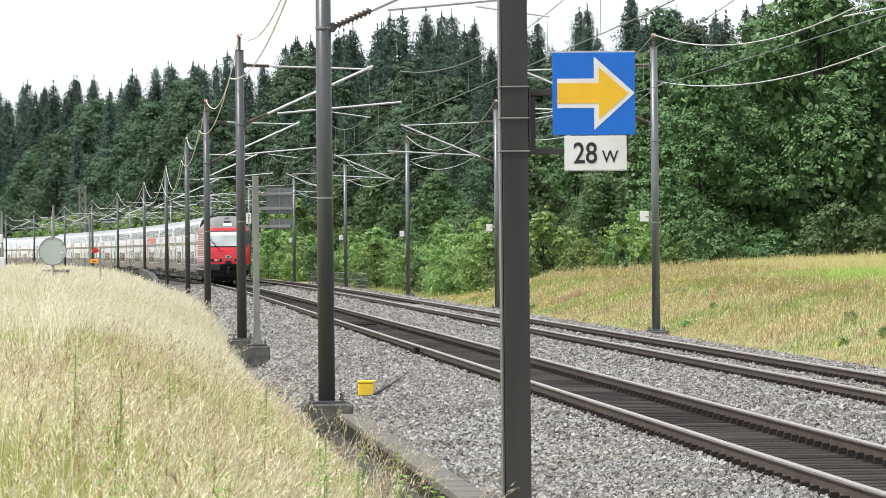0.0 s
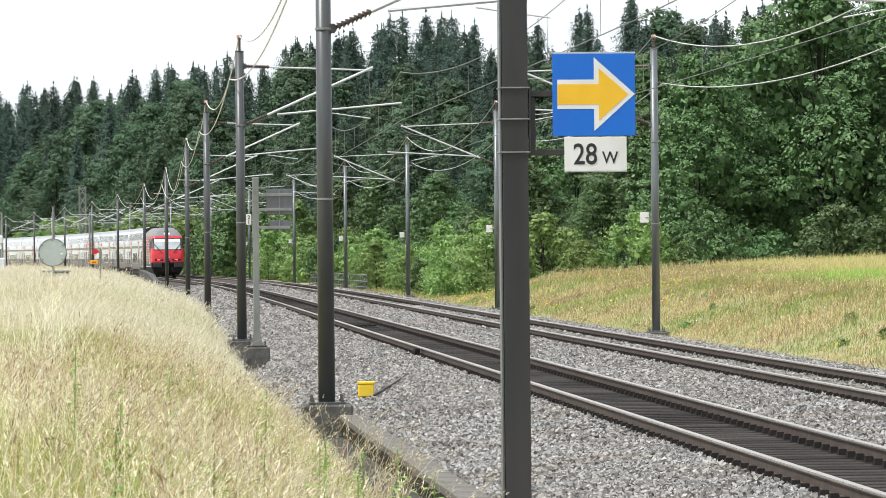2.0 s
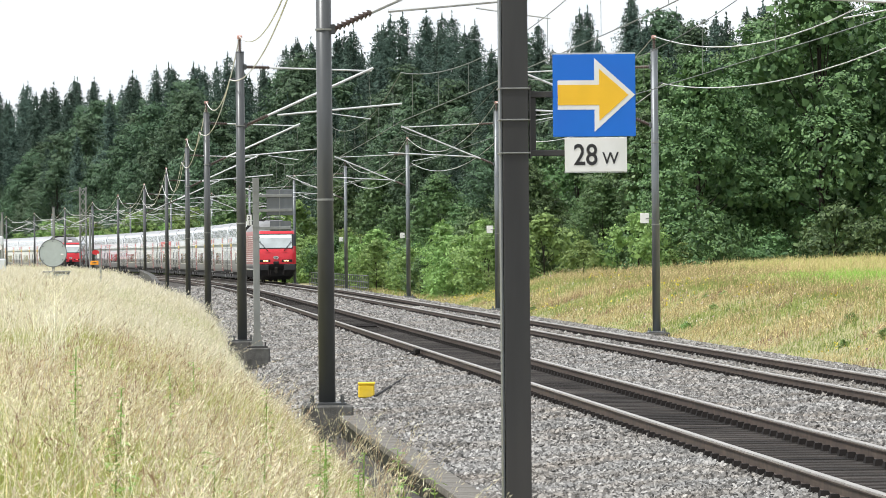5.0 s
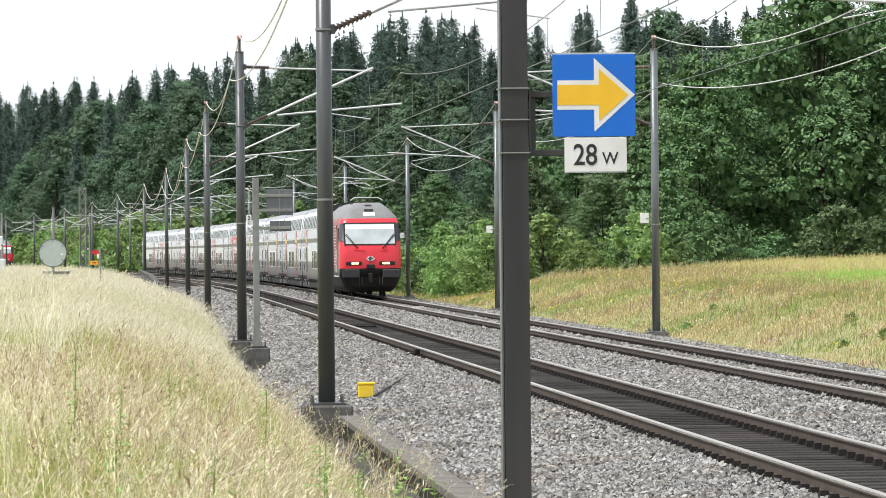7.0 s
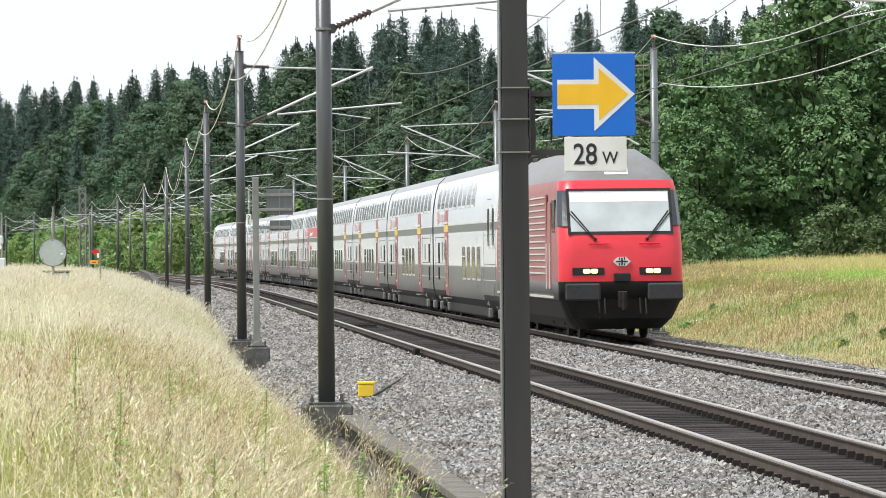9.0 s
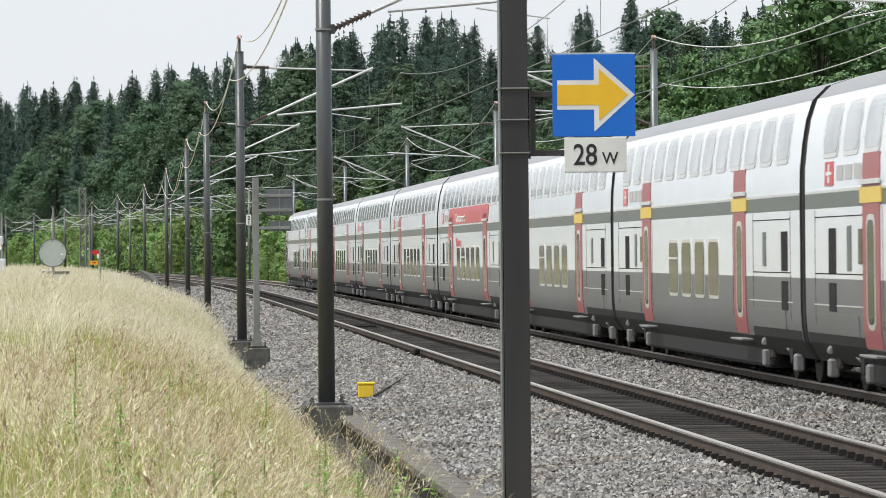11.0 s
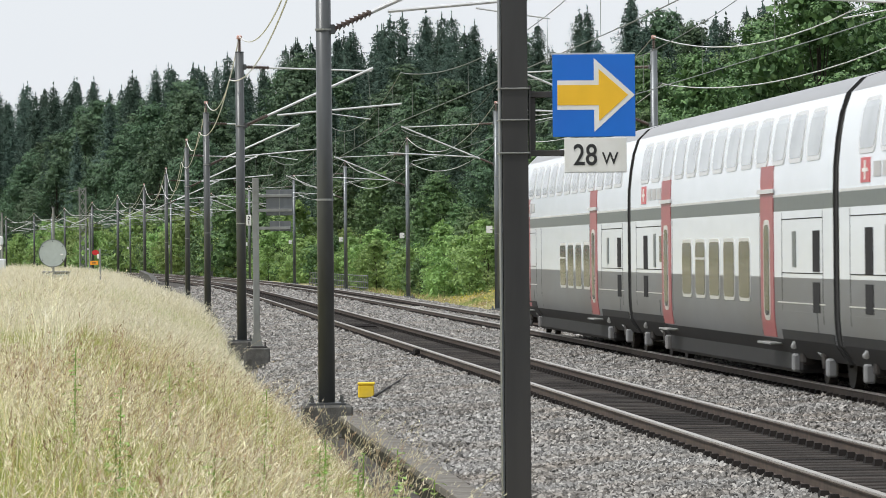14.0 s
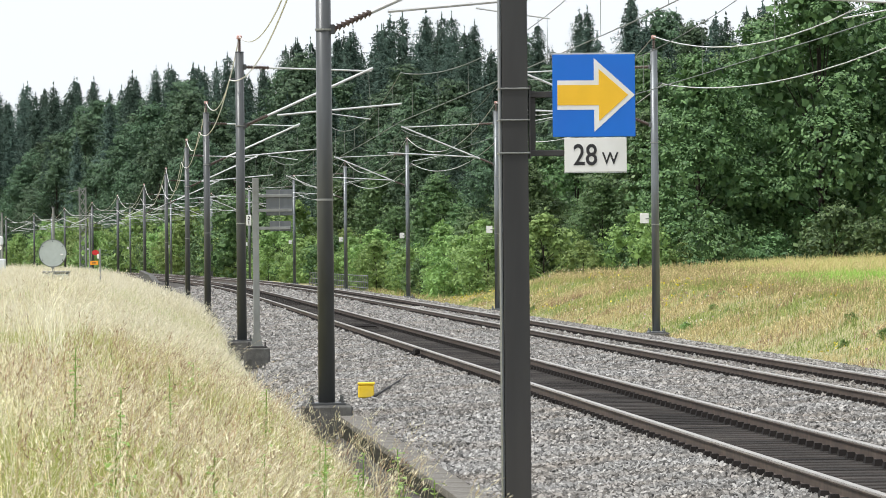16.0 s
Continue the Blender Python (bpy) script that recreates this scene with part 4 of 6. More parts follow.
def build_woods():
    rng = np.random.default_rng(11)
    big = [broadleaf("broadleaf_tree", "tall leafy green broadleaf tree at the wood's edge", 15, 9.5, 30000, 0.095, M_leaf, 21 + k, 0.04, boughs=30) for k in range(4)]
    mid = [broadleaf("broadleaf_tree", "mid-green broadleaf tree in the wood behind the line", 14, 9, 16000, 0.125, M_leaf, 41 + k, 0.05) for k in range(3)]
    bush = [broadleaf("shrub", "bright green leafy shrub beside the track", 4.2, 4.6, 5200, 0.075, M_leaf_pale, 61 + k, 0.03, "shrubs along the line", "shrub", 13) for k in range(4)]
    dim = [broadleaf("shrub", "dark green shrub at the foot of the wood", 4.6, 5.2, 5200, 0.08, M_leaf, 71 + k, 0.03, "shrubs along the wood", "shrub", 13) for k in range(3)]
    fir = [spruce("tall dark green spruce tree of the wood", 27, 12.5 + 0.9 * k, 270, 95, 0.14, 81 + k) for k in range(5)]
    near_fir = [spruce("tall dark green spruce tree of the wood", 27, 12.0 + 0.9 * k, 290, 110, 0.12, 91 + k) for k in range(4)]
    dense = [broadleaf("broadleaf_tree", "dark green broadleaf tree among the spruces", 22, 12, 26000, 0.145, M_wood, 101 + k, 0.04, boughs=34) for k in range(4)]
    tallness = {id(q): h for kinds, h in ((fir, 27.3), (near_fir, 27.3), (dense, 22.5)) for q in kinds}
    used = set()

    def put(kinds, s, o, lo, hi):
        t = kinds[int(rng.integers(len(kinds)))]
        plant(t, s, o, rng.uniform(lo, hi), rng.uniform(0, 360), id(t) not in used)
        used.add(id(t))

    def stand(kinds, s, o, below):
        """A tree of the hill, grown to the wood's outline or some way below it."""
        t = kinds[int(rng.integers(len(kinds)))]
        x, y, _ = lay(s, o)
        top = 2.1 + skyline(x, y) * y * below
        scale = (top - float(ground_z(s, o))) / tallness[id(t)]
        if scale > 0.3:
            plant(t, s, o, min(scale, 1.5), rng.uniform(0, 360), id(t) not in used)
            used.add(id(t))

    # the leafy edge right of the meadow
    for s, o in ((120, 14.5), (114, 20.5), (118, 27), (108, 34), (112, 41), (126, 18), (132, 24), (126, 31), (128, 38), (140, 20), (142, 28), (140, 35), (142, 45), (134, 13)):
        tall = 0.5 if o < 15 else 0.72 if o < 20 else 0.98 if o < 25 else 1.22
        put(big, s + rng.uniform(-2, 2), o + rng.uniform(-1.2, 1.2), 0.9 * tall, 1.1 * tall)
    for s, o in ((104, 12.5), (103, 14.5), (106, 17), (104, 19), (108, 22), (105, 24.5), (100, 28), (98, 33), (101, 37)):
        put(dim if o > 17 else bush, s, o + rng.uniform(-0.8, 0.8), 0.55, 0.95)
    for s in np.arange(150, 640, 13):
        put(mid, s, rng.uniform(13, 18), 0.36, 0.78 if s < 330 else 0.62)
    # shrubs along the far masts
    for s in np.arange(106, 330, 5.0):
        put(bush if rng.uniform() < 0.72 else dim, s, rng.uniform(7.0, 10.5), 0.42, 1.15)
    for s in np.arange(330, 680, 6):
        put(bush if rng.uniform() < 0.85 else dim, s, rng.uniform(7, 12.5), 0.7, 2.1)
    herb = [broadleaf("herb_clump", "low leafy green herbs in the grass of the bank", 0.62, 0.95, 1100, 0.032, M_leaf_pale, 111 + k, 0.03, "herbs on the bank", "herbs", 8) for k in range(3)]
    for k in range(30):
        put(herb, rng.uniform(-55, 95), 4.7 + 5.0 * rng.uniform() ** 1.3, 0.25, 0.5)
    # the wood behind, row after row up the hill
    for row, (o0, step, leafy, lo, hi) in enumerate(((22, 17, 0.75, 0.42, 0.72), (29, 16, 0.6, 0.55, 0.9), (38, 15, 0.45, 0.68, 0.98), (50, 15, 0.25, 0.78, 1.03), (64, 15, 0.1, 0.85, 1.05), (80, 17, 0.0, 0.88, 1.04))):
        for s in np.concatenate([np.arange(152 + 3 * row, 340, 10.5), np.arange(340, 1080 + 60 * row, step)]):
            ss, oo = s + rng.uniform(-4, 4), o0 + rng.uniform(-4, 4)
            stand(dense if rng.uniform() < (max(leafy, 0.45) if s < 340 else leafy) else near_fir if s < 330 else fir, ss, oo, rng.uniform(lo, hi))


build_woods()

M_straw = foliage("straw_grass", (0.46, 0.41, 0.22), (0.92, 0.87, 0.63), 0.25, 0.35)
M_green = foliage("green_grass", (0.24, 0.3, 0.06), (0.6, 0.62, 0.22), 0.3, 0.38)
M_seed = foliage("seed_heads", (0.42, 0.31, 0.19), (0.95, 0.89, 0.68), 0.2, 0.3)
M_field = foliage("ripening_crop", (0.52, 0.51, 0.17), (0.8, 0.74, 0.34), 0.25, 0.3)
M_lush = foliage("lush_grass", (0.2, 0.32, 0.05), (0.4, 0.55, 0.13), 0.3, 0.35)
# Straw again, only brighter: the light on the far crest is painted in.
M_lit_straw = foliage("bleached_grass", (0.78, 0.72, 0.5), (0.98, 0.95, 0.8), 0.25, 0.4)
M_bank = foliage("bank_green", (0.11, 0.16, 0.04), (0.38, 0.42, 0.12), 0.3, 0.25)
M_brown = foliage("brown_panicles", (0.2, 0.12, 0.08), (0.5, 0.34, 0.22), 0.2, 0.2)
M_tan = foliage("tan_grass", (0.36, 0.26, 0.13), (0.74, 0.58, 0.35), 0.2, 0.3)
M_ochre = foliage("ochre_grass", (0.2, 0.15, 0.07), (0.56, 0.45, 0.25), 0.2, 0.25)


def blades(c, h, w, lean, rng, joints=3):
    """Curved tapering blades rooted at c, most of them bent by the wind."""
    n = len(c)
    a = rng.normal(0.2, 1.7, n)
    d = np.stack([np.cos(a), np.sin(a), np.zeros(n)], -1)
    e = np.stack([np.ones(n), np.zeros(n), np.zeros(n)], -1) + 0.5 * rng.normal(size=(n, 3)) * np.array([0.3, 1, 0])
    e /= np.linalg.norm(e, axis=1, keepdims=True)
    rows, mids = [], []
    for q in np.linspace(0, 1, joints + 1):
        mid = c + d * (lean * q ** 2.2)[:, None] + np.stack([np.zeros(n), np.zeros(n), h * (q - 0.3 * q ** 3 * (lean / h))], -1)
        ww = (w * (1 - 0.8 * q))[:, None]
        rows += [mid - e * ww, mid + e * ww]
        mids.append(mid)
    v = np.stack(rows, 1)
    k = 2 * (joints + 1)
    f = np.concatenate([(np.arange(n)[:, None] * k + np.array([[2 * j, 2 * j + 1, 2 * j + 3, 2 * j + 2]])) for j in range(joints)])
    t = mids[-1] - mids[-2]
    t /= np.linalg.norm(t, axis=1, keepdims=True)
    return v.reshape(-1, 3), f, mids[-1], t


def heads(tip, t, size, rng, grains=5):
    """Slender seed heads: spikelets along the end of each stalk."""
    n = len(tip)
    k = np.arange(grains) / max(grains - 1, 1)
    c = tip[:, None] - t[:, None] * (k[None, :, None] - 0.15) * size[:, None, None] + rng.normal(0, 0.085, (n, grains, 3)) * size[:, None, None]
    c = c.reshape(-1, 3)
    L = np.repeat(size, grains) * rng.uniform(0.25, 0.5, n * grains) * (1.6 if grains < 4 else 1.0 if grains < 9 else 0.5)
    u = np.repeat(t, grains, 0) + rng.normal(0, 0.3, (n * grains, 3))
    u /= np.linalg.norm(u, axis=1, keepdims=True)
    e = np.array([1.0, 0, 0]) + 0.3 * rng.normal(size=(n * grains, 3))
    v = np.stack([c - u * L[:, None] * 0.5, c + e * L[:, None] * 0.06, c + u * L[:, None] * 0.6, c - e * L[:, None] * 0.06], 1)
    return v.reshape(-1, 3), np.arange(n * grains * 4).reshape(-1, 4)


def sow(rng, s0, s1, o0, o1, density):
    n = int(abs((s1 - s0) * (o1 - o0)) * density)
    s, o = rng.uniform(s0, s1, n), rng.uniform(o0, o1, n)
    return s, o


def patches(s, o, f, seed):
    """Soft patches between 0 and 1, some metres across."""
    k = 0.28 * np.sin(s * f * 0.31 + o * f * 1.9 + seed) + 0.26 * np.sin(s * f * 0.83 - o * f * 1.1 + seed * 2.1) + 0.22 * np.sin(s * f * 1.9 + o * f * 2.7 + seed * 0.7) + 0.16 * np.sin(s * f * 3.7 - o * f * 4.3 + seed * 1.3)
    return np.clip(0.5 + 0.85 * k, 0, 1)


def kerb_x(y):
    """Where the kerb runs, in metres to the right of the eye."""
    return -1.54 + (66.2 - y) * 0.0738


def meadow(name, label, beds, seed, tones=(None, None)):
    rng = np.random.default_rng(seed)
    dry, fresh_tone = tones[0] or M_straw, tones[1] or M_green
    ears, brown = tones[2:] or (M_seed, M_tan)
    straw, green, seeds, tan = [], [], [], []
    for s0, s1, o0, o1, dens, hgt, wid, grains, greenness in beds:
        s, o = sow(rng, s0, s1, o0, o1, dens)
        p = lay(s, o, ground_z(s, o) - 0.03)
        keep = in_view(p)
        edge = np.where(p[:, 1] < 67, kerb_x(p[:, 1]) - 0.5 - p[:, 0], np.where(s > -20, -8.95, -9.25) - o)
        left = o < -3
        keep &= ~left | (edge > 0)
        s, o, p, edge, left = s[keep], o[keep], p[keep], edge[keep], left[keep]
        if not len(s):
            continue
        tall = hgt * rng.uniform(0.5, 1.15, len(s)) * (0.7 + 0.45 * np.clip(patches(s, o, 0.5, seed), 0, 1) + 0.2 * np.clip(patches(s, o, 2.2, seed + 2), 0, 1))
        tall *= np.where(left, np.where(s > -20, 0.75, 0.36) + np.where(s > -20, 0.25, 0.64) * ease(edge, 0.0, 1.2), 1.0)
        seen = p[:, 2] + tall > 2.05 - 0.0552 * p[:, 1]      # the tripod looks over what is lower
        s, o, p, tall = s[seen], o[seen], p[seen], tall[seen]
        tall *= np.where(o < -3, 1.0, 0.35 + 0.65 * ease(o, 4.0, 6.0))
        lean = tall * rng.uniform(0.05, 0.95, len(s))
        isgreen = rng.uniform(0, 1, len(s)) < greenness * (0.2 + 1.8 * ease(patches(s, o, 0.55, seed + 4), 0.35, 0.7))
        istan = ~isgreen & (patches(s, o, 0.8, seed + 7) + rng.normal(0, 0.12, len(s)) > 0.7)
        for sel, out, hh in ((~isgreen & ~istan, straw, 1.0), (isgreen, green, 0.82), (istan, tan, 0.95)):
            if sel.any():
                v, f, tip, t = blades(p[sel], tall[sel] * hh, wid * rng.uniform(0.6, 1.4, sel.sum()), lean[sel] * hh, rng, 3 if s0 < -60 else 2)
                out.append((v, f))
                if out is not green and grains:
                    pick = rng.uniform(0, 1, len(tip)) < 0.45
                    seeds.append(heads(tip[pick], t[pick], (0.13 + wid * 6) * rng.uniform(0.6, 1.4, pick.sum()), rng, grains))
    for lst, mat, words in ((straw, dry, "dry pale"), (green, fresh_tone, "fresh green"), (seeds, ears, "seeding"), (tan, brown, "tan")):
        if lst:
            v, f = joined(lst)
            tagged(new(name, mesh_of(name, v, f, mat)), words + " " + label, "grass", kind="stuff")


def build_meadows():
    meadow("long_grass", "long meadow grass on the bank by the masts",
           ((-100, -30, -19, -9.4, 3.5, 0.98, 0.003, 7, 0.0), (-112, -95, -14.5, -8.0, 430, 0.66, 0.003, 8, 1.15), (-95, -55, -16, -8.0, 250, 0.6, 0.0034, 7, 0.85),
            ), 3)
    # The far beds take the brighter straw, so their light is in the colour.
    meadow("bleached_grass", "meadow grass along the crest, straw painted brighter",
           ((-55, 0, -19, -8.7, 125, 0.6, 0.004, 4, 0.3), (0, 90, -26, -8.6, 50, 0.62, 0.0065, 3, 0.12), (90, 300, -40, -8.5, 8, 0.65, 0.012, 2, 0.2)), 3, (M_lit_straw, M_green, M_lit_straw, M_straw))
    meadow("bank_grass", "mixed grass on the bank beyond the far track",
           ((-60, 40, 4.3, 9.5, 70, 0.36, 0.006, 2, 0.6), (40, 118, 4.3, 9.0, 52, 0.4, 0.007, 2, 0.6), (100, 240, 4.3, 7, 10, 0.4, 0.012, 0, 1.2)), 8, (M_ochre, M_bank, M_tan, M_brown))
    meadow("meadow_grass", "tall grass at the top of the bank", ((-60, 120, 8.5, 11.5, 38, 0.55, 0.006, 2, 0.5), (40, 120, 11.5, 15, 36, 0.55, 0.006, 2, 0.5)), 9, (M_ochre, M_bank, M_tan, M_brown))
    meadow("lush_grass", "lush grass strip before the crop", ((-60, 45, 10.5, 16.5, 75, 0.42, 0.008, 0, 1.2),), 10, (M_lush, M_lush))
    meadow("crop_field", "pale ripening crop before the wood", ((-40, 110, 15.5, 27.0, 40, 0.55, 0.01, 0, 0.1),), 12, (M_field, M_lush))


build_meadows()

M_petal_yellow = foliage("yellow_petals", (0.6, 0.5, 0.03), (0.85, 0.75, 0.08))
M_petal_pale = foliage("pale_petals", (0.5, 0.3, 0.45), (0.85, 0.82, 0.8))
M_weed = foliage("weed_leaves", (0.16, 0.26, 0.05), (0.34, 0.48, 0.12), 0.3, 0.35)


def build_flowers():
    rng = np.random.default_rng(31)
    for name, mat, words, count, size in (("yellow_flowers", M_petal_yellow, "yellow wild flowers in the bank's grass", 34, 0.035), ("pale_flowers", M_petal_pale, "pale pink and white wild flowers in the grass", 60, 0.028)):
        pts = []
        for _ in range(count):
            s, o = rng.uniform(-55, 110), rng.uniform(4.5, 9.5)
            n = int(rng.integers(6, 26) if name[0] == "y" else rng.integers(2, 7))
            ss, oo = s + rng.normal(0, 1.2, n), o + rng.normal(0, 0.35, n)
            pts.append(lay(ss, oo, ground_z(ss, oo) + rng.uniform(0.25, 0.5, n)))
        v, f = leaf_cards(np.concatenate(pts), size, rng, 0.0, 0.9)
        tagged(new(name, mesh_of(name, v, f, mat)), words, "flowers", kind="stuff")


def weed(seed, height, leaves, size):
    rng = np.random.default_rng(seed)
    thing = tagged(new("weed"), "leafy green weed standing among the dry grass", "weed", "weeds in the grass")
    part("stem", fresh(rod, (0, 0, -0.05), (0.02, 0, height), 0.005, 0.003, 5), M_weed, thing)
    for k in range(leaves):
        t = (k + 1) / leaves
        a = k * 2.4 + rng.uniform(-0.4, 0.4)
        L = size * (1.15 - 0.6 * t)
        d, e = np.array([math.cos(a), math.sin(a), 0]), np.array([-math.sin(a), math.cos(a), 0])
        base = np.array([0.01, 0, height * (0.25 + 0.75 * t)])
        rows = []
        for q, w in ((0, 0.05), (0.3, 0.26), (0.65, 0.24), (1.0, 0.02)):
            c = base + d * L * q + np.array([0, 0, L * (0.55 * q - 0.6 * q * q)])
            rows += [c - e * L * w, c + np.array([0, 0, -0.03 * L]), c + e * L * w]
        f = [(3 * i + j, 3 * i + j + 1, 3 * i + j + 4, 3 * i + j + 3) for i in range(3) for j in range(2)]
        under("leaf", mesh_of("leaf", rows, f, M_weed, True), thing)
    return thing


def build_weeds():
    rng = random.Random(9)
    kinds = [weed(1, 0.66, 22, 0.11), weed(2, 0.6, 18, 0.13), weed(3, 0.72, 30, 0.08)]
    used = set()
    for x, y in ((-1.55, 22.5), (-1.72, 23.4), (-1.1, 27.0), (-0.78, 30.5), (-0.55, 29.2), (-2.55, 31.0), (-1.6, 40.0), (-2.9, 52.0), (-1.28, 24.6), (-0.95, 33.8), (-3.4, 46.0), (-0.35, 36.0), (-1.9, 26.2), (-2.2, 36.5), (-0.7, 25.5), (-0.3, 31.5), (-0.52, 27.2), (-0.1, 33.0)):
        k = rng.randrange(3)
        s = y - 129.9
        o = (x - (2.678 - 0.0697 * s)) / math.cos(0.0696)
        m = pose(x, y, float(ground_z(s, o)) - 0.02, 0, 0, rng.uniform(0, 360)) @ Matrix.Scale(1.2, 4)
        if k in used:
            copy_thing(kinds[k], m)
        else:
            kinds[k].matrix_basis = m
            used.add(k)


build_flowers()
build_weeds()


TUFTS = []   # thing, its pose at rest, sway in degrees, phase


def build_tufts():
    """Tall stalks in the foreground that the wind rocks."""
    rng = np.random.default_rng(77)
    for k in range(118):
        y = 13.5 + 34 * rng.uniform(0, 1) ** 1.5
        x = -y * rng.uniform(0.012 if y > 24 else 0.03, 0.1)
        if k >= 72:     # the brown panicles up the slope, then pale stalks on its crest
            y = rng.uniform(24, 50) if k < 102 else rng.uniform(40, 75)
            x = -y * (rng.uniform(0.045, 0.1) if k < 102 else rng.uniform(0.08, 0.099))
        s = y - 129.9
        o = (x - (2.678 - 0.0697 * s)) / math.cos(0.0696)
        z = float(ground_z(s, o)) - 0.02
        n = int(rng.integers(7, 16))
        c = np.stack([rng.normal(0, 0.16, n), rng.normal(0, 0.3, n), np.zeros(n)], -1)
        h = rng.uniform(0.8, 1.12, n) * (1.22 if y < 20 else 1.42 if k >= 102 else 1.0)
        v, f, tip, t = blades(c, h, np.full(n, 0.0032), h * rng.uniform(0.1, 0.65, n), rng, 7)
        thing = tagged(new("grass_tuft"), "tall nodding straw-coloured grass stalks with seed heads", "grass tuft", "tall grass tufts")
        thing.matrix_basis = pose(x, y, z)
        tagged(under("stalk", mesh_of("stalk", v, f, M_lit_straw if k >= 102 else M_straw if k % 3 else M_tan), thing), kind="stuff")
        dark = k % 4 == 1 if k < 72 else k < 102
        v, f = heads(tip, t, rng.uniform(0.12, 0.22, n), rng, 14)
        tagged(under("seed_head", mesh_of("seed_head", v, f, M_brown if dark else M_seed), thing), kind="stuff")
        TUFTS.append((thing, (x, y, z), rng.uniform(1.5, 4.0), rng.uniform(0, 6.28)))


build_tufts()


# ---- the two trains ----
M_red = material("loco_red", (0.68, 0.032, 0.05), 0.32, spread=0.05, scale=4, dirt=(0.45, 0.03, 0.03), dirt_scale=1.2, dirt_amount=0.35)
M_side_red = material("loco_side_red", (0.3, 0.115, 0.11), 0.5, spread=0.12, scale=5, dirt=(0.24, 0.1, 0.085), dirt_scale=1.5, dirt_amount=0.6)
M_loco_grey = material("loco_grey", (0.19, 0.195, 0.2), 0.5, spread=0.1, scale=4, dirt=(0.16, 0.15, 0.14), dirt_scale=1.2)
M_loco_dark = material("loco_dark", (0.014, 0.014, 0.015), 0.6, spread=0.25, scale=5, dirt=(0.024, 0.022, 0.02), dirt_scale=1.5)
M_coach = material("coach_white", (0.74, 0.79, 0.84), 0.2, spread=0.03, scale=3, dirt=(0.62, 0.65, 0.67), dirt_scale=0.7, dirt_amount=0.45, stretch=(1, 0.25, 1))
M_coach_grey = material("coach_grey", (0.14, 0.146, 0.15), 0.4, spread=0.06, scale=3, dirt=(0.095, 0.09, 0.08), dirt_scale=0.8, dirt_amount=0.6, stretch=(1, 0.3, 1))
M_stripe = material("coach_stripe", (0.105, 0.125, 0.12), 0.4, spread=0.06)
M_roof = material("coach_roof", (0.26, 0.265, 0.28), 0.35, spread=0.05, scale=2, dirt=(0.22, 0.22, 0.22), dirt_scale=0.6, stretch=(1, 0.2, 1))
M_door_red = material("door_red", (0.33, 0.085, 0.09), 0.4, spread=0.06, dirt=(0.27, 0.09, 0.09), dirt_scale=1.5)
M_brand_red = material("panel_red", (0.5, 0.05, 0.06), 0.35, spread=0.05)
M_glass = material("coach_glass", (0.03, 0.036, 0.036), 0.1, spread=0.2, scale=0.8)
M_glass.node_tree.nodes["Principled BSDF"].inputs["Specular IOR Level"].default_value = 0.14
# Sky reflection on the upper-deck panes is painted in as a pale base.
M_glass_up = material("sky_sheen_glass", (0.42, 0.45, 0.47), 0.1, spread=0.2, scale=0.8)
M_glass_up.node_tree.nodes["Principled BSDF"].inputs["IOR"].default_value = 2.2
# Pale base colour paints the sky's sheen into the windscreen.
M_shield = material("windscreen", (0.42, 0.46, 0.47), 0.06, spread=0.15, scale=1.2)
M_steel = material("running_gear", (0.025, 0.022, 0.02), 0.65, 0.3, spread=0.3, scale=6, dirt=(0.055, 0.042, 0.035), dirt_scale=3)
M_silver = material("bright_metal", (0.75, 0.75, 0.74), 0.3, 0.6, spread=0.06)
M_lamp = material("lit_headlamp", (1.0, 0.68, 0.33), 0.3, spread=0.02, glow=1.9)
M_tail = material("lit_tail_lamp", (1.0, 0.05, 0.04), 0.3, spread=0.02, glow=5.0)
M_unlit = material("lamp_glass", (0.25, 0.24, 0.22), 0.15, spread=0.1)
M_corner = material("corner_panel", (0.03, 0.034, 0.045), 0.3, spread=0.1)
M_mark = material("mark_grey", (0.42, 0.42, 0.42), 0.4, spread=0.05)
M_buffer = material("buffer_grey", (0.035, 0.035, 0.038), 0.6, spread=0.15)
M_seam = material("panel_gap", (0.05, 0.05, 0.05), 1.0, spread=0.1)
M_seam.node_tree.nodes["Principled BSDF"].inputs["Specular IOR Level"].default_value = 0.0
M_first = material("class_yellow", (0.7, 0.5, 0.08), 0.4, spread=0.05)


def plan_ring(z, w, front, rear, r, k=4):
    """A rounded rectangle in plan; local -y is the front."""
    pts = []
    for cx, cy, a0 in ((w - r, front + r, -90), (w - r, rear - 0.25, 0), (-(w - r), rear - 0.25, 90), (-(w - r), front + r, 180)):
        rr = r if cy < 0 else 0.25
        ox = cx if cy < 0 else math.copysign(w - 0.25, cx)
        for i in range(k + 1):
            a = radians(a0 + 90 * i / k)
            pts.append((ox + rr * math.cos(a), cy + rr * math.sin(a), z))
    return pts


HALF = 9.25
# height, half width, front set-back, corner radius
NOSE = ((0.24, 1.05, 0.55, 0.55), (0.5, 1.28, 0.2, 0.5), (0.95, 1.47, 0.06, 0.4), (1.38, 1.49, 0.0, 0.38), (2.1, 1.49, 0.04, 0.38), (2.5, 1.48, 0.16, 0.38), (3.0, 1.46, 0.42, 0.38), (3.55, 1.43, 0.72, 0.38), (3.8, 1.39, 0.88, 0.38), (4.25, 1.02, 1.45, 0.4), (4.58, 0.62, 2.2, 0.4))


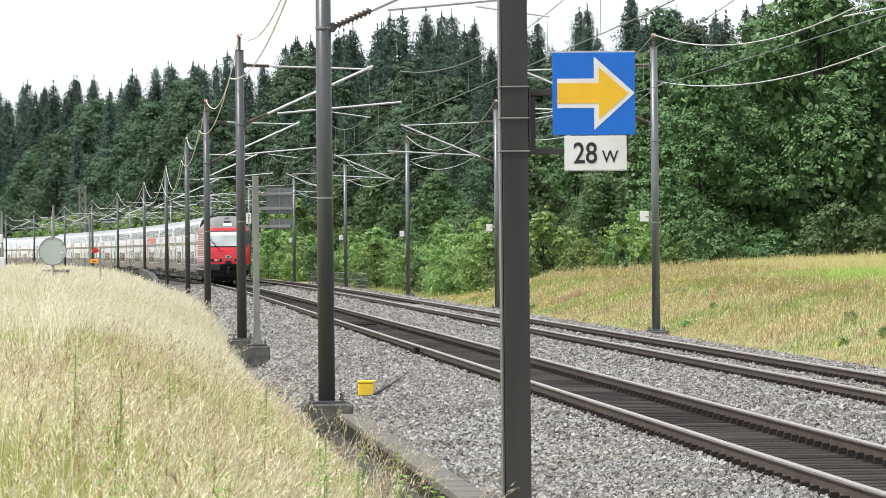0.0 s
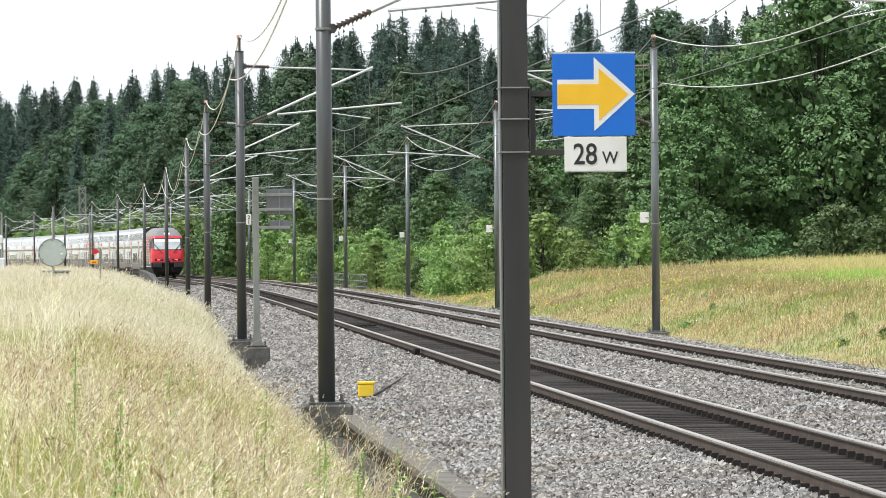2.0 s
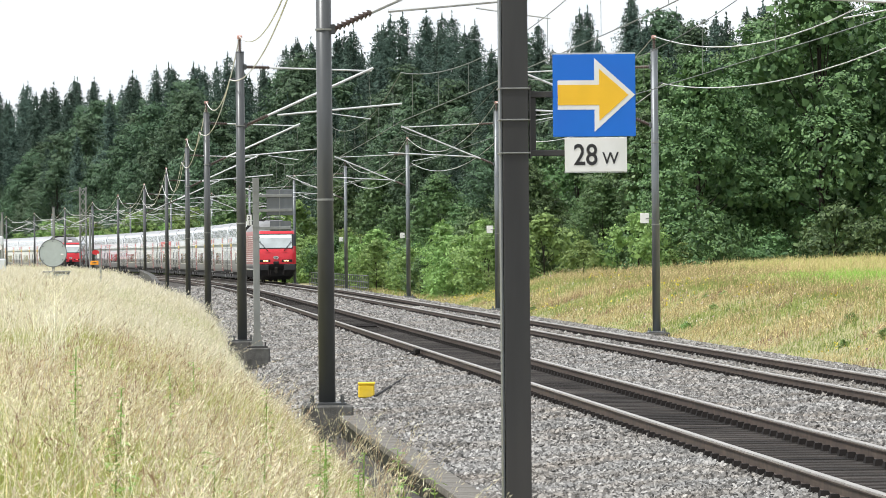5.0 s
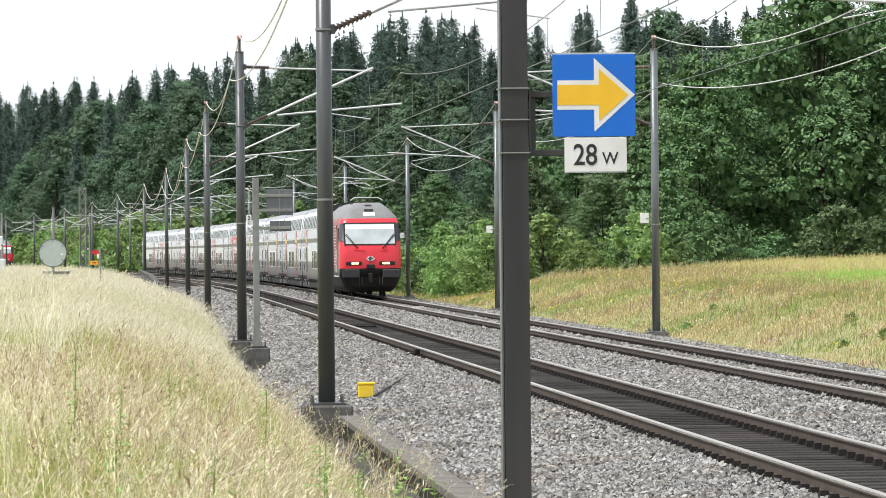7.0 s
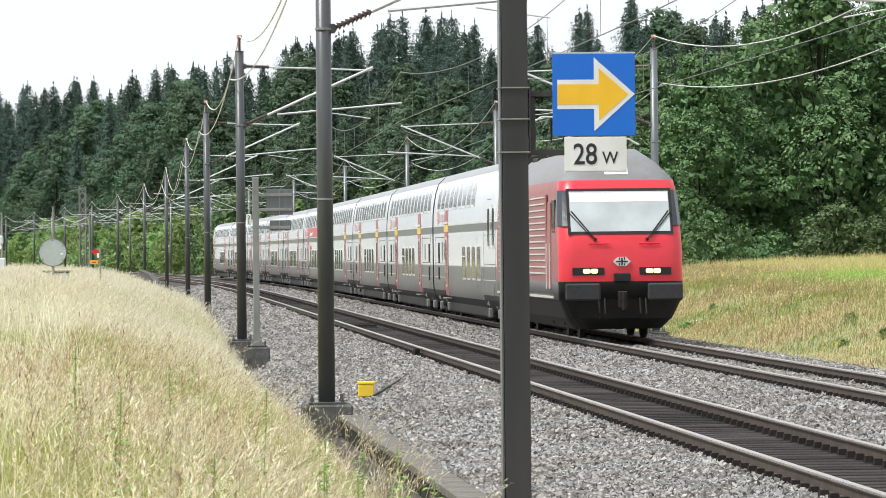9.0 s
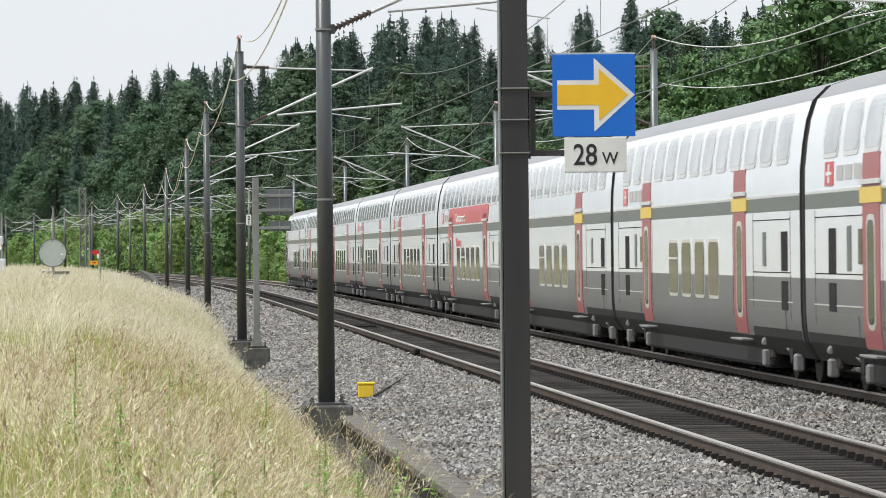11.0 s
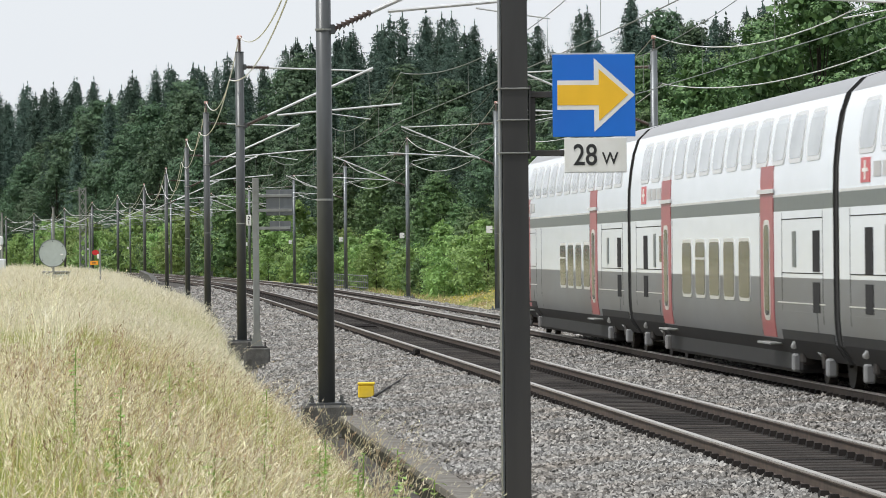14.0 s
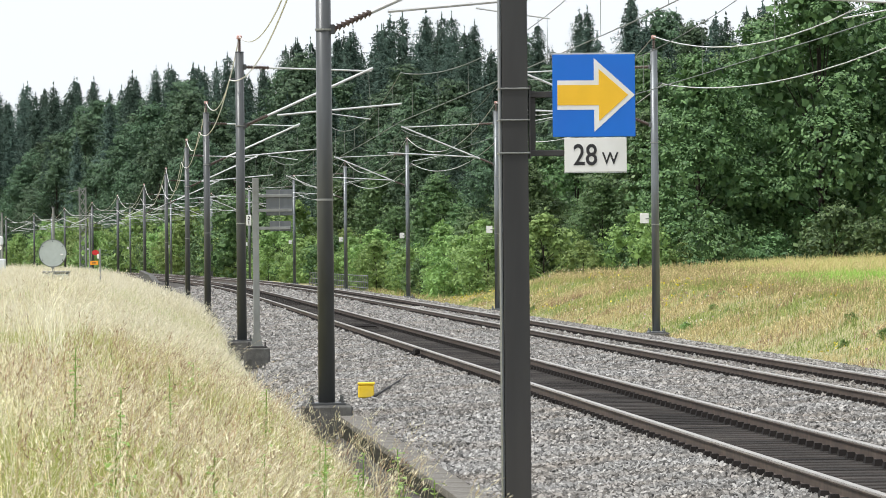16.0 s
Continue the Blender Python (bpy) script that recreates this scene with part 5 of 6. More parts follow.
def nose_at(z):
    zs = [a[0] for a in NOSE]
    return np.interp(z, zs, [a[1] for a in NOSE]), -HALF + np.interp(z, zs, [a[2] for a in NOSE])


def nose_patch(name, x0, x1, z0, z1, mat, parent, proud=0.012, n=6, label=""):
    """A panel that follows the slope of the cab front."""
    bm = bmesh.new()
    rows = []
    for i in range(n + 1):
        z = z0 + (z1 - z0) * i / n
        y = nose_at(z)[1] - proud
        rows.append([bm.verts.new((x0, y, z)), bm.verts.new((x1, y, z)), bm.verts.new((x1, y + proud + 0.02, z)), bm.verts.new((x0, y + proud + 0.02, z))])
    for a, b in zip(rows, rows[1:]):
        for k in range(4):
            bm.faces.new((a[k], a[(k + 1) % 4], b[(k + 1) % 4], b[k]))
    bm.faces.new(rows[0])
    bm.faces.new(rows[-1])
    return part(name, bm, mat, parent, label)


def wheelset(y, parent, half=0.7535):
    bm = bmesh.new()
    rod(bm, (-half, y, 0.46), (half, y, 0.46), 0.09, n=10)
    for e in (-1, 1):
        rod(bm, (e * (half - 0.065), y, 0.46), (e * (half + 0.065), y, 0.46), 0.46, 0.455, 22)
        rod(bm, (e * (half + 0.06), y, 0.46), (e * (half + 0.12), y, 0.46), 0.14, n=12)
    return part("wheelset", bm, M_steel, parent)


def bogie(y, parent, span=1.3, wide=1.12, shoe=M_steel):
    bm = bmesh.new()
    for e in (-1, 1):
        box(bm, (e * wide - 0.07, y - span - 0.45, 0.46), (e * wide + 0.07, y + span + 0.45, 0.7), 0.03)
        for d in (-span, span):
            box(bm, (e * wide - 0.1, y + d - 0.2, 0.32), (e * wide + 0.1, y + d + 0.2, 0.62), 0.04)
        rod(bm, (e * wide, y - 0.25, 0.55), (e * wide, y - 0.25, 0.95), 0.11, n=10)
        rod(bm, (e * wide, y + 0.25, 0.55), (e * wide, y + 0.25, 0.95), 0.11, n=10)
    box(bm, (-wide, y - 0.25, 0.5), (wide, y + 0.25, 0.72))
    b = part("bogie", bm, shoe, parent, "dark bogie frame with axle boxes")
    for d in (-span, span):
        wheelset(y + d, b)
    return b


def locomotive(label, lamp, tail_end):
    thing = tagged(new("locomotive"), label, "locomotive")
    bm = bmesh.new()
    rows = slab(bm, [plan_ring(z, w, -HALF + f, HALF - 0.0 - f * 0.9 if z > 3.8 else HALF, r) for z, w, f, r in NOSE if z >= 0.95])
    bm.faces.ensure_lookup_table()
    for f in bm.faces:
        c = f.calc_center_median()
        front = c.y < -HALF + 1.75
        if c.z > 3.78:
            f.material_index = 2
        elif c.z < 1.36:
            f.material_index = 3 if front else 2
        else:
            f.material_index = 0 if front else 1
    for ed in bm.edges:
        ed.smooth = len(ed.link_faces) == 2 and ed.calc_face_angle() < 0.5
    body = part("body", bm, (M_red, M_side_red, M_loco_grey, M_loco_dark), thing, "bright red nose, dull red sides and grey roof", True)
    bm = bmesh.new()
    slab(bm, [plan_ring(z, w, -HALF + f, HALF - 0.3, r) for z, w, f, r in NOSE[:3]])
    part("skirt", bm, M_loco_dark, thing, "black lower skirt and rail guard")
    # windscreen with frame, wipers
    frame_p = nose_patch("windscreen_frame", -1.26, 1.26, 2.5, 3.6, M_rubber, thing, 0.014, label="black rubber frame")
    nose_patch("windscreen", -1.19, 1.19, 2.57, 3.53, M_shield, thing, 0.022, label="wide reflecting windscreen, tinted pale for the sky's reflection")
    nose_patch("sunblind", -1.17, 1.17, 3.28, 3.5, M_white, thing, 0.026, 2, "white blind behind the top of the windscreen")
    for e in (-1, 1):
        bm = bmesh.new()
        a, b = Vector((e * 0.62, nose_at(2.38)[1] - 0.06, 2.38)), Vector((e * 1.16, nose_at(3.05)[1] - 0.05, 3.06))
        rod(bm, a, b, 0.016, n=5)
        rod(bm, a + Vector((e * 0.06, 0, 0.02)), b + Vector((e * 0.06, -0.01, -0.03)), 0.012, n=5)
        rod(bm, a + Vector((0, 0.08, 0)), a + Vector((0, -0.02, 0)), 0.04, n=8)
        part("wiper", bm, M_rubber, thing)
        # black corner windows that wrap from the windscreen to the side
        bm = bmesh.new()
        rws = []
        for i in range(5):
            z = 2.7 + 0.86 * i / 4
            w, y = nose_at(z)
            rws.append([bm.verts.new(q) for q in ((e * 1.26, y - 0.012, z), (e * (w - 0.09), y + 0.06, z), (e * (w + 0.006), y + 0.28, z), (e * (w + 0.012), y + 0.55, z))])
        for p, q in zip(rws, rws[1:]):
            for k in range(3):
                bm.faces.new((p[k], p[k + 1], q[k + 1], q[k]))
        part("corner_panel", bm, M_corner, thing, "dark grey corner panel")
        nose_patch("headlamp_housing", e * 0.72 - 0.3, e * 0.72 + 0.46 if e > 0 else e * 0.72 + 0.3, 1.53, 1.71, M_rubber, thing, 0.016, 2) if e > 0 else nose_patch("headlamp_housing", -1.18, -0.42, 1.53, 1.71, M_rubber, thing, 0.016, 2)
        for x in (0.66, 0.84):
            bm = fresh(box, (e * x - 0.085, -HALF - 0.03, 1.57), (e * x + 0.085, -HALF + 0.05, 1.68), 0.025)
            part("headlamp", bm, lamp if not (tail_end and x < 0.7) else M_unlit, thing, "rectangular lit lamp")
        # flat black buffers
        bm = fresh(box, (e * 0.98 - 0.42, -HALF - 0.48, 0.93), (e * 0.98 + 0.42, -HALF - 0.4, 1.34), 0.04)
        rod(bm, (e * 0.95, -HALF - 0.4, 1.1), (e * 0.95, -HALF + 0.1, 1.1), 0.13, n=12)
        part("buffer", bm, M_buffer, thing, "broad dark grey buffer plate")
        # brake hoses
        bm = bmesh.new()
        for x in (0.42, 0.56):
            rod(bm, (e * x, -HALF - 0.03, 0.98), (e * x, -HALF - 0.16, 0.62), 0.022, n=6)
            rod(bm, (e * x, -HALF - 0.16, 0.62), (e * x, -HALF - 0.02, 0.5), 0.022, n=6)
        part("brake_hose", bm, M_steel, thing)
        part("side_window", fresh(box, (e * 1.462 - 0.02, -HALF + 1.25, 2.55), (e * 1.462 + 0.02, -HALF + 1.95, 3.35), 0.012), M_glass, thing)
        part("cab_door", fresh(box, (e * 1.485 - 0.02, -HALF + 2.15, 1.2), (e * 1.485 + 0.018, -HALF + 2.85, 3.3), 0.012), M_side_red, thing)
        for k in range(2):
            part("handrail", fresh(rod, (e * 1.53, -HALF + 2.08 + 0.85 * k, 1.2), (e * 1.53, -HALF + 2.08 + 0.85 * k, 2.3), 0.016, n=6), M_silver, thing)
        part("louvre_panel", fresh(box, (e * 1.478 - 0.02, -5.9, 1.5), (e * 1.478 + 0.02, 8.3, 3.5), 0.01), M_side_red, thing, "ribbed dull red side panel")
        for k in range(13):
            z = 1.55 + 0.155 * k
            for y0 in (-5.7, 1.3):
                part("louvre", fresh(box, (e * 1.5 - 0.02, y0, z), (e * 1.5 + 0.022, y0 + 6.7, z + 0.035), 0.004), M_silver, thing)
        part("sill_stripe", fresh(box, (e * 1.488 - 0.01, -HALF + 1.6, 0.97), (e * 1.488 + 0.012, HALF - 0.4, 1.03)), M_silver, thing)
    # emblem: a white lozenge plate with a dark cross
    bm = bmesh.new()
    y = -HALF - 0.02
    pts = [(-0.21, 1.85), (-0.1, 1.96), (0.1, 1.96), (0.21, 1.85), (0.1, 1.74), (-0.1, 1.74)]
    slab(bm, [[(a, y, b) for a, b in pts], [(a, y + 0.06, b) for a, b in pts]])
    em = part("emblem", bm, M_silver, thing, "pale arrow-ended plate with a dark cross")
    bm = fresh(box, (-0.018, y - 0.012, 1.755), (0.018, y + 0.005, 1.945))
    box(bm, (-0.14, y - 0.012, 1.832), (0.14, y + 0.005, 1.868))
    for e in (-1, 1):
        box(bm, (e * 0.06 - 0.012, y - 0.011, 1.88), (e * 0.06 + 0.012, y + 0.005, 1.95))
        box(bm, (e * 0.06 - 0.012, y - 0.011, 1.75), (e * 0.06 + 0.012, y + 0.005, 1.82))
    part("cross", bm, M_rubber, em)
    part("socket_box", fresh(box, (-0.2, -HALF - 0.1, 1.36), (0.2, -HALF + 0.1, 1.58), 0.03), M_rubber, thing)
    bm = fresh(box, (-0.1, -HALF - 0.3, 0.75), (0.1, -HALF + 0.1, 1.15), 0.02)
    rod(bm, (0, -HALF - 0.34, 0.7), (0, -HALF - 0.34, 1.12), 0.05, n=8)
    part("coupling", bm, M_steel, thing, "steel hook coupling")
    for x in (-0.78, 0.42):
        part("grab_rail", fresh(rod, (x, nose_at(2.28)[1] - 0.05, 2.28), (x + 0.5, nose_at(2.28)[1] - 0.05, 2.28), 0.018, n=6), M_red, thing)
    nose_patch("roof_marker", -0.28, 0.28, 3.94, 4.1, M_white, thing, 0.02, 2, "white roof lamp panel")
    nose_patch("roof_grille", -0.22, 0.22, 4.14, 4.26, M_rubber, thing, 0.02, 2)
    nose_patch("roof_grille", -0.17, 0.17, 4.4, 4.48, M_rubber, thing, 0.02, 2)
    for y in (-5.6, 5.6):
        bogie(y, thing, 1.4, 1.1, M_loco_dark)
    # pantographs: the rear one raised
    for y, up in ((5.6, True), (-5.2, False)):
        knee, topz = (y + 1.1, 5.1) if up else (y + 1.5, 4.78)
        bm = fresh(box, (-0.7, y - 0.8, 4.5), (0.7, y + 0.8, 4.62), 0.02)
        for e in (-0.35, 0.35):
            rod(bm, (e * 1.2, y - 0.6, 4.62), (e * 0.6, knee, topz), 0.035, n=6)
        end = (y - 0.4, 5.7) if up else (y - 0.7, 4.82)
        for e in (-0.3, 0.3):
            rod(bm, (e * 0.5, knee, topz), (e, end[0], end[1]), 0.025, n=6)
        p = part("pantograph", bm, M_steel, thing, "raised pantograph" if up else "folded pantograph")
        bm = fresh(box, (-0.55, end[0] - 0.2, end[1] + 0.0), (0.55, end[0] + 0.2, end[1] + 0.04), 0.01)
        for e in (-1, 1):
            rod(bm, (e * 0.55, end[0], end[1] + 0.03), (e * 0.8, end[0], end[1] - 0.12), 0.025, n=6)
        part("collector_head", bm, M_silver, p)
    return thing


LEN = 27.1
SIDE = ((0.42, 1.16), (0.7, 1.345), (0.715, 1.35), (0.9, 1.38), (1.15, 1.396), (1.68, 1.4), (1.70, 1.4), (2.72, 1.4), (2.74, 1.4), (2.94, 1.4), (2.96, 1.4), (3.35, 1.392), (3.75, 1.35), (4.1, 1.29), (4.4, 1.19), (4.62, 0.97), (4.75, 0.55), (4.79, 0.0))


def side_at(z):
    return float(np.interp(z, [a for a, _ in SIDE], [b for _, b in SIDE]))


def wall_patch(bm, y0, y1, z0, z1, e, proud=0.008, n=1, slant=0.0):
    """A thin panel that follows the coach wall's curve."""
    rows = []
    for i in range(n + 1):
        z = z0 + (z1 - z0) * i / n
        x = e * (side_at(z) + proud)
        k = slant * (z - z0)
        rows.append([bm.verts.new(q) for q in ((x, y0 + k, z), (x, y1 + k, z), (x - e * 0.03, y1 + k, z), (x - e * 0.03, y0 + k, z))])
    for a, b in zip(rows, rows[1:]):
        for k in range(4):
            bm.faces.new((a[k], a[(k + 1) % 4], b[(k + 1) % 4], b[k]))
    bm.faces.new(rows[0])
    bm.faces.new(rows[-1])
    return bm


def round_patch(bm, y0, y1, z0, z1, e, proud=0.01, r=0.12):
    """A panel with rounded corners that follows the coach wall's curve."""
    h = z1 - z0
    cut = [r * (1 - math.cos(radians(a))) for a in (0, 30, 60, 90)]
    levels = [z0 + r * (1 - math.sin(radians(a))) for a in (90, 60, 30, 0)] + [z0 + h * 0.5] + [z1 - r * (1 - math.sin(radians(a))) for a in (0, 30, 60, 90)]
    insets = cut[::-1] + [0.0] + cut
    rows = []
    for z, k in zip(levels, insets):
        x = e * (side_at(z) + proud)
        rows.append([bm.verts.new(q) for q in ((x, y0 + k, z), (x, y1 - k, z), (x - e * 0.03, y1 - k, z), (x - e * 0.03, y0 + k, z))])
    for a, b in zip(rows, rows[1:]):
        for k in range(4):
            bm.faces.new((a[k], a[(k + 1) % 4], b[(k + 1) % 4], b[k]))
    bm.faces.new(rows[0])
    bm.faces.new(rows[-1])
    return bm


def coach(label, kind="second"):
    """A double-deck coach; local -y is the end nearer the camera."""
    thing = tagged(new("double_deck_coach"), label, "railway coach", "coaches of the trains")
    prof = [(w, z) for z, w in SIDE] + [(-w, z) for z, w in SIDE[-2::-1]]
    bm = bmesh.new()
    half = LEN / 2
    ends = [-half + 0.2, half - 0.2]
    if kind == "driving":
        ends = [-half + 0.2, half - 1.6, half - 0.9, half - 0.35, half - 0.1]
    rings = []
    for i, y in enumerate(ends):
        k = (0.975, 0.9, 0.78)[i - 2] if i >= 2 else 1.0
        rings.append([(a * (0.5 + 0.5 * k), y, 0.42 + (b - 0.42) * k) for a, b in prof])
    slab(bm, rings)
    bm.normal_update()
    for f in bm.faces:
        z = f.calc_center_median().z
        if abs(f.normal.y) > 0.9 and (kind != "driving" or f.calc_center_median().y < 0):
            f.material_index = 4
        elif z < 0.705:
            # Lower edge: shade where the wall curves under, painted as a black band.
            f.material_index = 5
        elif z < 1.69:
            f.material_index = 1
        elif 2.73 < z < 2.95:
            f.material_index = 2
        elif z > 4.45:
            f.material_index = 3
    for ed in bm.edges:
        ed.smooth = len(ed.link_faces) == 2 and ed.calc_face_angle() < 0.6
    part("body", bm, (M_coach, M_coach_grey, M_stripe, M_roof, M_seam, M_loco_dark), thing, "white over grey body with a dark stripe", True)
    for y0, y1 in ((-half, -half + 0.21), (half - 0.21, half))[:1 if kind == "driving" else 2]:
        bm = bmesh.new()
        slab(bm, [[(a * 0.975, y, 0.5 + (b - 0.5) * 0.975) for a, b in prof] for y in (y0, y1)])
        part("gangway", bm, M_seam, thing, "black rubber gangway bellows")
    for e in (-1, 1):
        # upper windows set into the curved shoulder
        for k in range(4 if kind == "lead" else 0, 12 if kind == "driving" else 13):
            y = -half + 1.5 + 1.86 * k
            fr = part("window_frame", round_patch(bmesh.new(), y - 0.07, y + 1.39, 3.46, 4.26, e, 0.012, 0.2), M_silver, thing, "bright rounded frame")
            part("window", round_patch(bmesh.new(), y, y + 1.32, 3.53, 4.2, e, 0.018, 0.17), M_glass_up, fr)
        # lower windows between the doors
        few = kind in ("driving", "first", "lead")
        for k in range(4 if few else 5):
            y = -half + 8.5 + 1.95 * k + (0 if e > 0 else 0.6) + (0.7 if kind == "first" else 0)
            if kind == "driving":
                y = -half + 7.9 + 1.85 * k
            if kind == "lead":
                y = -half + 6.6 + 1.95 * k
            fr = part("window_frame", round_patch(bmesh.new(), y - 0.06, y + 1.36, 1.26, 2.32, e, 0.01, 0.16), M_silver, thing, "bright rounded frame")
            part("window", round_patch(bmesh.new(), y, y + 1.3, 1.32, 2.26, e, 0.016, 0.14), M_glass, fr)
            if k == 3:
                part("window_bar", wall_patch(bmesh.new(), y, y + 1.3, 1.95, 1.99, e, 0.02), M_silver, fr)
        doors = (-half + 6.3, half - 7.1) if kind != "driving" else (-half + 6.3, half - 4.2)
        if kind == "lead":
            doors = doors[1:]
            for y in (-half + 1.5, -half + 3.1):
                fr = part("window_frame", round_patch(bmesh.new(), y, y + 0.85, 2.2, 3.42, e, 0.012, 0.16), M_silver, thing, "bright rounded frame")
                part("window", round_patch(bmesh.new(), y + 0.08, y + 0.77, 2.28, 3.34, e, 0.018, 0.14), M_glass, fr)
            part("panel_edge", wall_patch(bmesh.new(), -half + 2.8, -half + 4.3, 3.6, 3.62, e, 0.005), M_seam, thing)
        for y in doors:
            d = part("door", wall_patch(bmesh.new(), y, y + 1.45, 0.72, 3.46, e, 0.014, 12), M_door_red, thing, "dull red folding door")
            part("window_frame", round_patch(bmesh.new(), y + 0.36, y + 1.09, 0.98, 2.6, e, 0.02, 0.2), M_silver, d, "bright rounded frame")
            part("door_window", round_patch(bmesh.new(), y + 0.45, y + 1.0, 1.06, 2.52, e, 0.026, 0.16), M_glass, d)
            part("door_rail", wall_patch(bmesh.new(), y - 0.12, y + 1.57, 3.02, 3.09, e, 0.05), M_silver, d)
            part("step", fresh(box, (e * 1.38 - 0.12, y - 0.1, 0.6), (e * 1.32 + 0.1, y + 1.3, 0.64), 0.01), M_galv, d)
            if kind in ("first", "lead"):
                part("class_stripe", wall_patch(bmesh.new(), y - 0.2, y + 1.65, 2.76, 2.98, e, 0.022), M_first, thing, "yellow first-class stripe")
        # vents and hatches near the ends
        for y, z0, z1, m in ((-half + 1.5, 1.16, 1.62, M_seam), (-half + 1.5, 1.78, 2.4, M_seam), (half - 3.2, 1.2, 1.62, M_seam), (half - 3.2, 1.76, 2.42, M_seam), (half - 4.6, 1.8, 2.45, M_stripe), (half - 5.6, 1.9, 2.4, M_glass), (-half + 3.9, 1.85, 2.4, M_stripe)):
            if (kind == "driving" and y > 0) or (kind == "lead" and y < 0):
                continue
            part("vent", wall_patch(bmesh.new(), y, y + (0.65 if m is M_seam else 0.35), z0, z1, e, 0.012), m, thing)
        # Flat dark panels on the wall: the shade of the bogie cut-outs is painted.
        for y0, y1 in ((-half + 0.3, -half + 5.6), (half - 5.6, half - (1.7 if kind == "driving" else 0.3))):
            part("recess_panel", wall_patch(bmesh.new(), y0, y1, 0.5, 0.86, e, 0.012, 5), M_loco_dark, thing, "dark wall panel painted as the shaded recess over the bogie")
        for y in (-half + 1.0, half - 6.0):
            part("hatch_line", wall_patch(bmesh.new(), y, y + 4.9, 1.28, 1.30, e, 0.008), M_silver, thing)
            part("hatch", wall_patch(bmesh.new(), y + 0.8, y + 4.4, 0.78, 1.16, e, 0.01, 4), M_coach_grey, thing)
        part("stripe_trim", wall_patch(bmesh.new(), -half + 0.3, half - (0.3 if kind != "driving" else 1.6), 2.95, 2.99, e, 0.01), M_silver, thing)
        # operator's mark, as plain shapes
        y, g = (half - 2.2, -1) if e < 0 else (-half + 2.2, 1)
        span = lambda a, b: sorted((y + g * a, y + g * b))
        mk = part("mark", wall_patch(bmesh.new(), *span(0, 0.8), 3.05, 3.4, e, 0.012), M_brand_red, thing, "red square mark with pale cross")
        bm = wall_patch(bmesh.new(), *span(0.34, 0.46), 3.09, 3.36, e, 0.018)
        wall_patch(bm, *span(0.16, 0.64), 3.2, 3.25, e, 0.018)
        part("cross", bm, M_white, mk)
        for k in range(3):
            part("mark_bar", wall_patch(bmesh.new(), *span(1.1 + 0.8 * k, 1.7 + 0.8 * k), 3.12, 3.33, e, 0.012), M_mark, thing)
        # seams of the end doors and panels
        for yy in (-half + 1.2, -half + 5.4, half - 1.2, half - 5.9, -half + 7.9, half - 7.3):
            part("seam", wall_patch(bmesh.new(), yy, yy + 0.022, 0.75, 2.7, e, 0.004, 6), M_seam, thing)
        for y0, y1 in ((-half + 1.2, -half + 5.4), (half - 5.9, half - 1.2)):
            part("panel_edge", wall_patch(bmesh.new(), y0, y1, 2.585, 2.6, e, 0.005), M_seam, thing)
            part("panel_edge", wall_patch(bmesh.new(), y0, y1, 1.745, 1.76, e, 0.005), M_seam, thing)
        if kind == "dining":
            g = -e
            part("red_panel", wall_patch(bmesh.new(), *sorted((g * (-half + 6.0), g * (half - 5.2))), 3.0, 3.5, e, 0.014, 4, -0.8 * g), M_brand_red, thing, "red panel along the upper deck")
            part("red_panel", wall_patch(bmesh.new(), *sorted((g * (half - 6.2), g * (half - 5.2))), 1.72, 3.0, e, 0.009, 4), M_brand_red, thing)
            for body, tone, zz in (("Restaurant", M_white, 3.06), ("Bistro", M_brand_red, 2.3)):
                lt = bpy.data.curves.new("lettering", "FONT")
                lt.body, lt.size, lt.extrude = body, 0.5, 0.004
                lt.materials.append(tone)
                t = new("lettering", lt)
                t.parent = thing
                t.matrix_basis = Matrix.Translation((e * 1.416, g * (half - 8.6), zz)) @ Matrix.Rotation(radians(90 * e), 4, "Z") @ Matrix.Rotation(radians(90), 4, "X") @ Matrix.Diagonal((1.75, 0.8, 1, 1))
    # roof seams, underfloor, bogies
    # Box made deeper and wider to stand in for the underfloor shade.
    part("underfloor_box", fresh(box, (-1.2, -half + 5.0, 0.17), (1.2, half - 5.0, 0.6), 0.06), M_loco_dark, thing, "dark equipment box, enlarged to fill the shade below the floor")
    for y in (-half + 3.4, half - 3.4):
        bogie(y, thing, 1.25, 1.12)
        for e in (-1, 1):
            for d in (-1.75, 1.75):
                part("brake_box", fresh(box, (e * 1.2 - 0.09, y + d - 0.1, 0.2), (e * 1.2 + 0.07, y + d + 0.1, 0.48), 0.03), M_loco_grey, thing, "grey box hung from the bogie")
            part("yaw_damper", fresh(rod, (e * 1.3, y + 0.5, 0.86), (e * 1.3, y + 1.5, 0.6), 0.05, n=8), M_tube, thing, "bright steel damper")
            part("axle_cover", fresh(rod, (e * 1.16, y - 1.25, 0.46), (e * 1.26, y - 1.25, 0.46), 0.15, n=14), M_steel, thing)
        part("damper", fresh(rod, (-1.22, y - 1.0, 0.52), (-1.22, y - 0.4, 0.6), 0.045, n=8), M_galv, thing)
        part("damper", fresh(rod, (1.22, y - 1.0, 0.52), (1.22, y - 0.4, 0.6), 0.045, n=8), M_galv, thing)
    if kind == "driving":
        bm = bmesh.new()
        for e in (-1, 1):
            wall_patch(bm, half - 1.5, half - 0.95, 2.2, 3.1, e, -0.01)
        part("cab_window", bm, M_glass, thing)
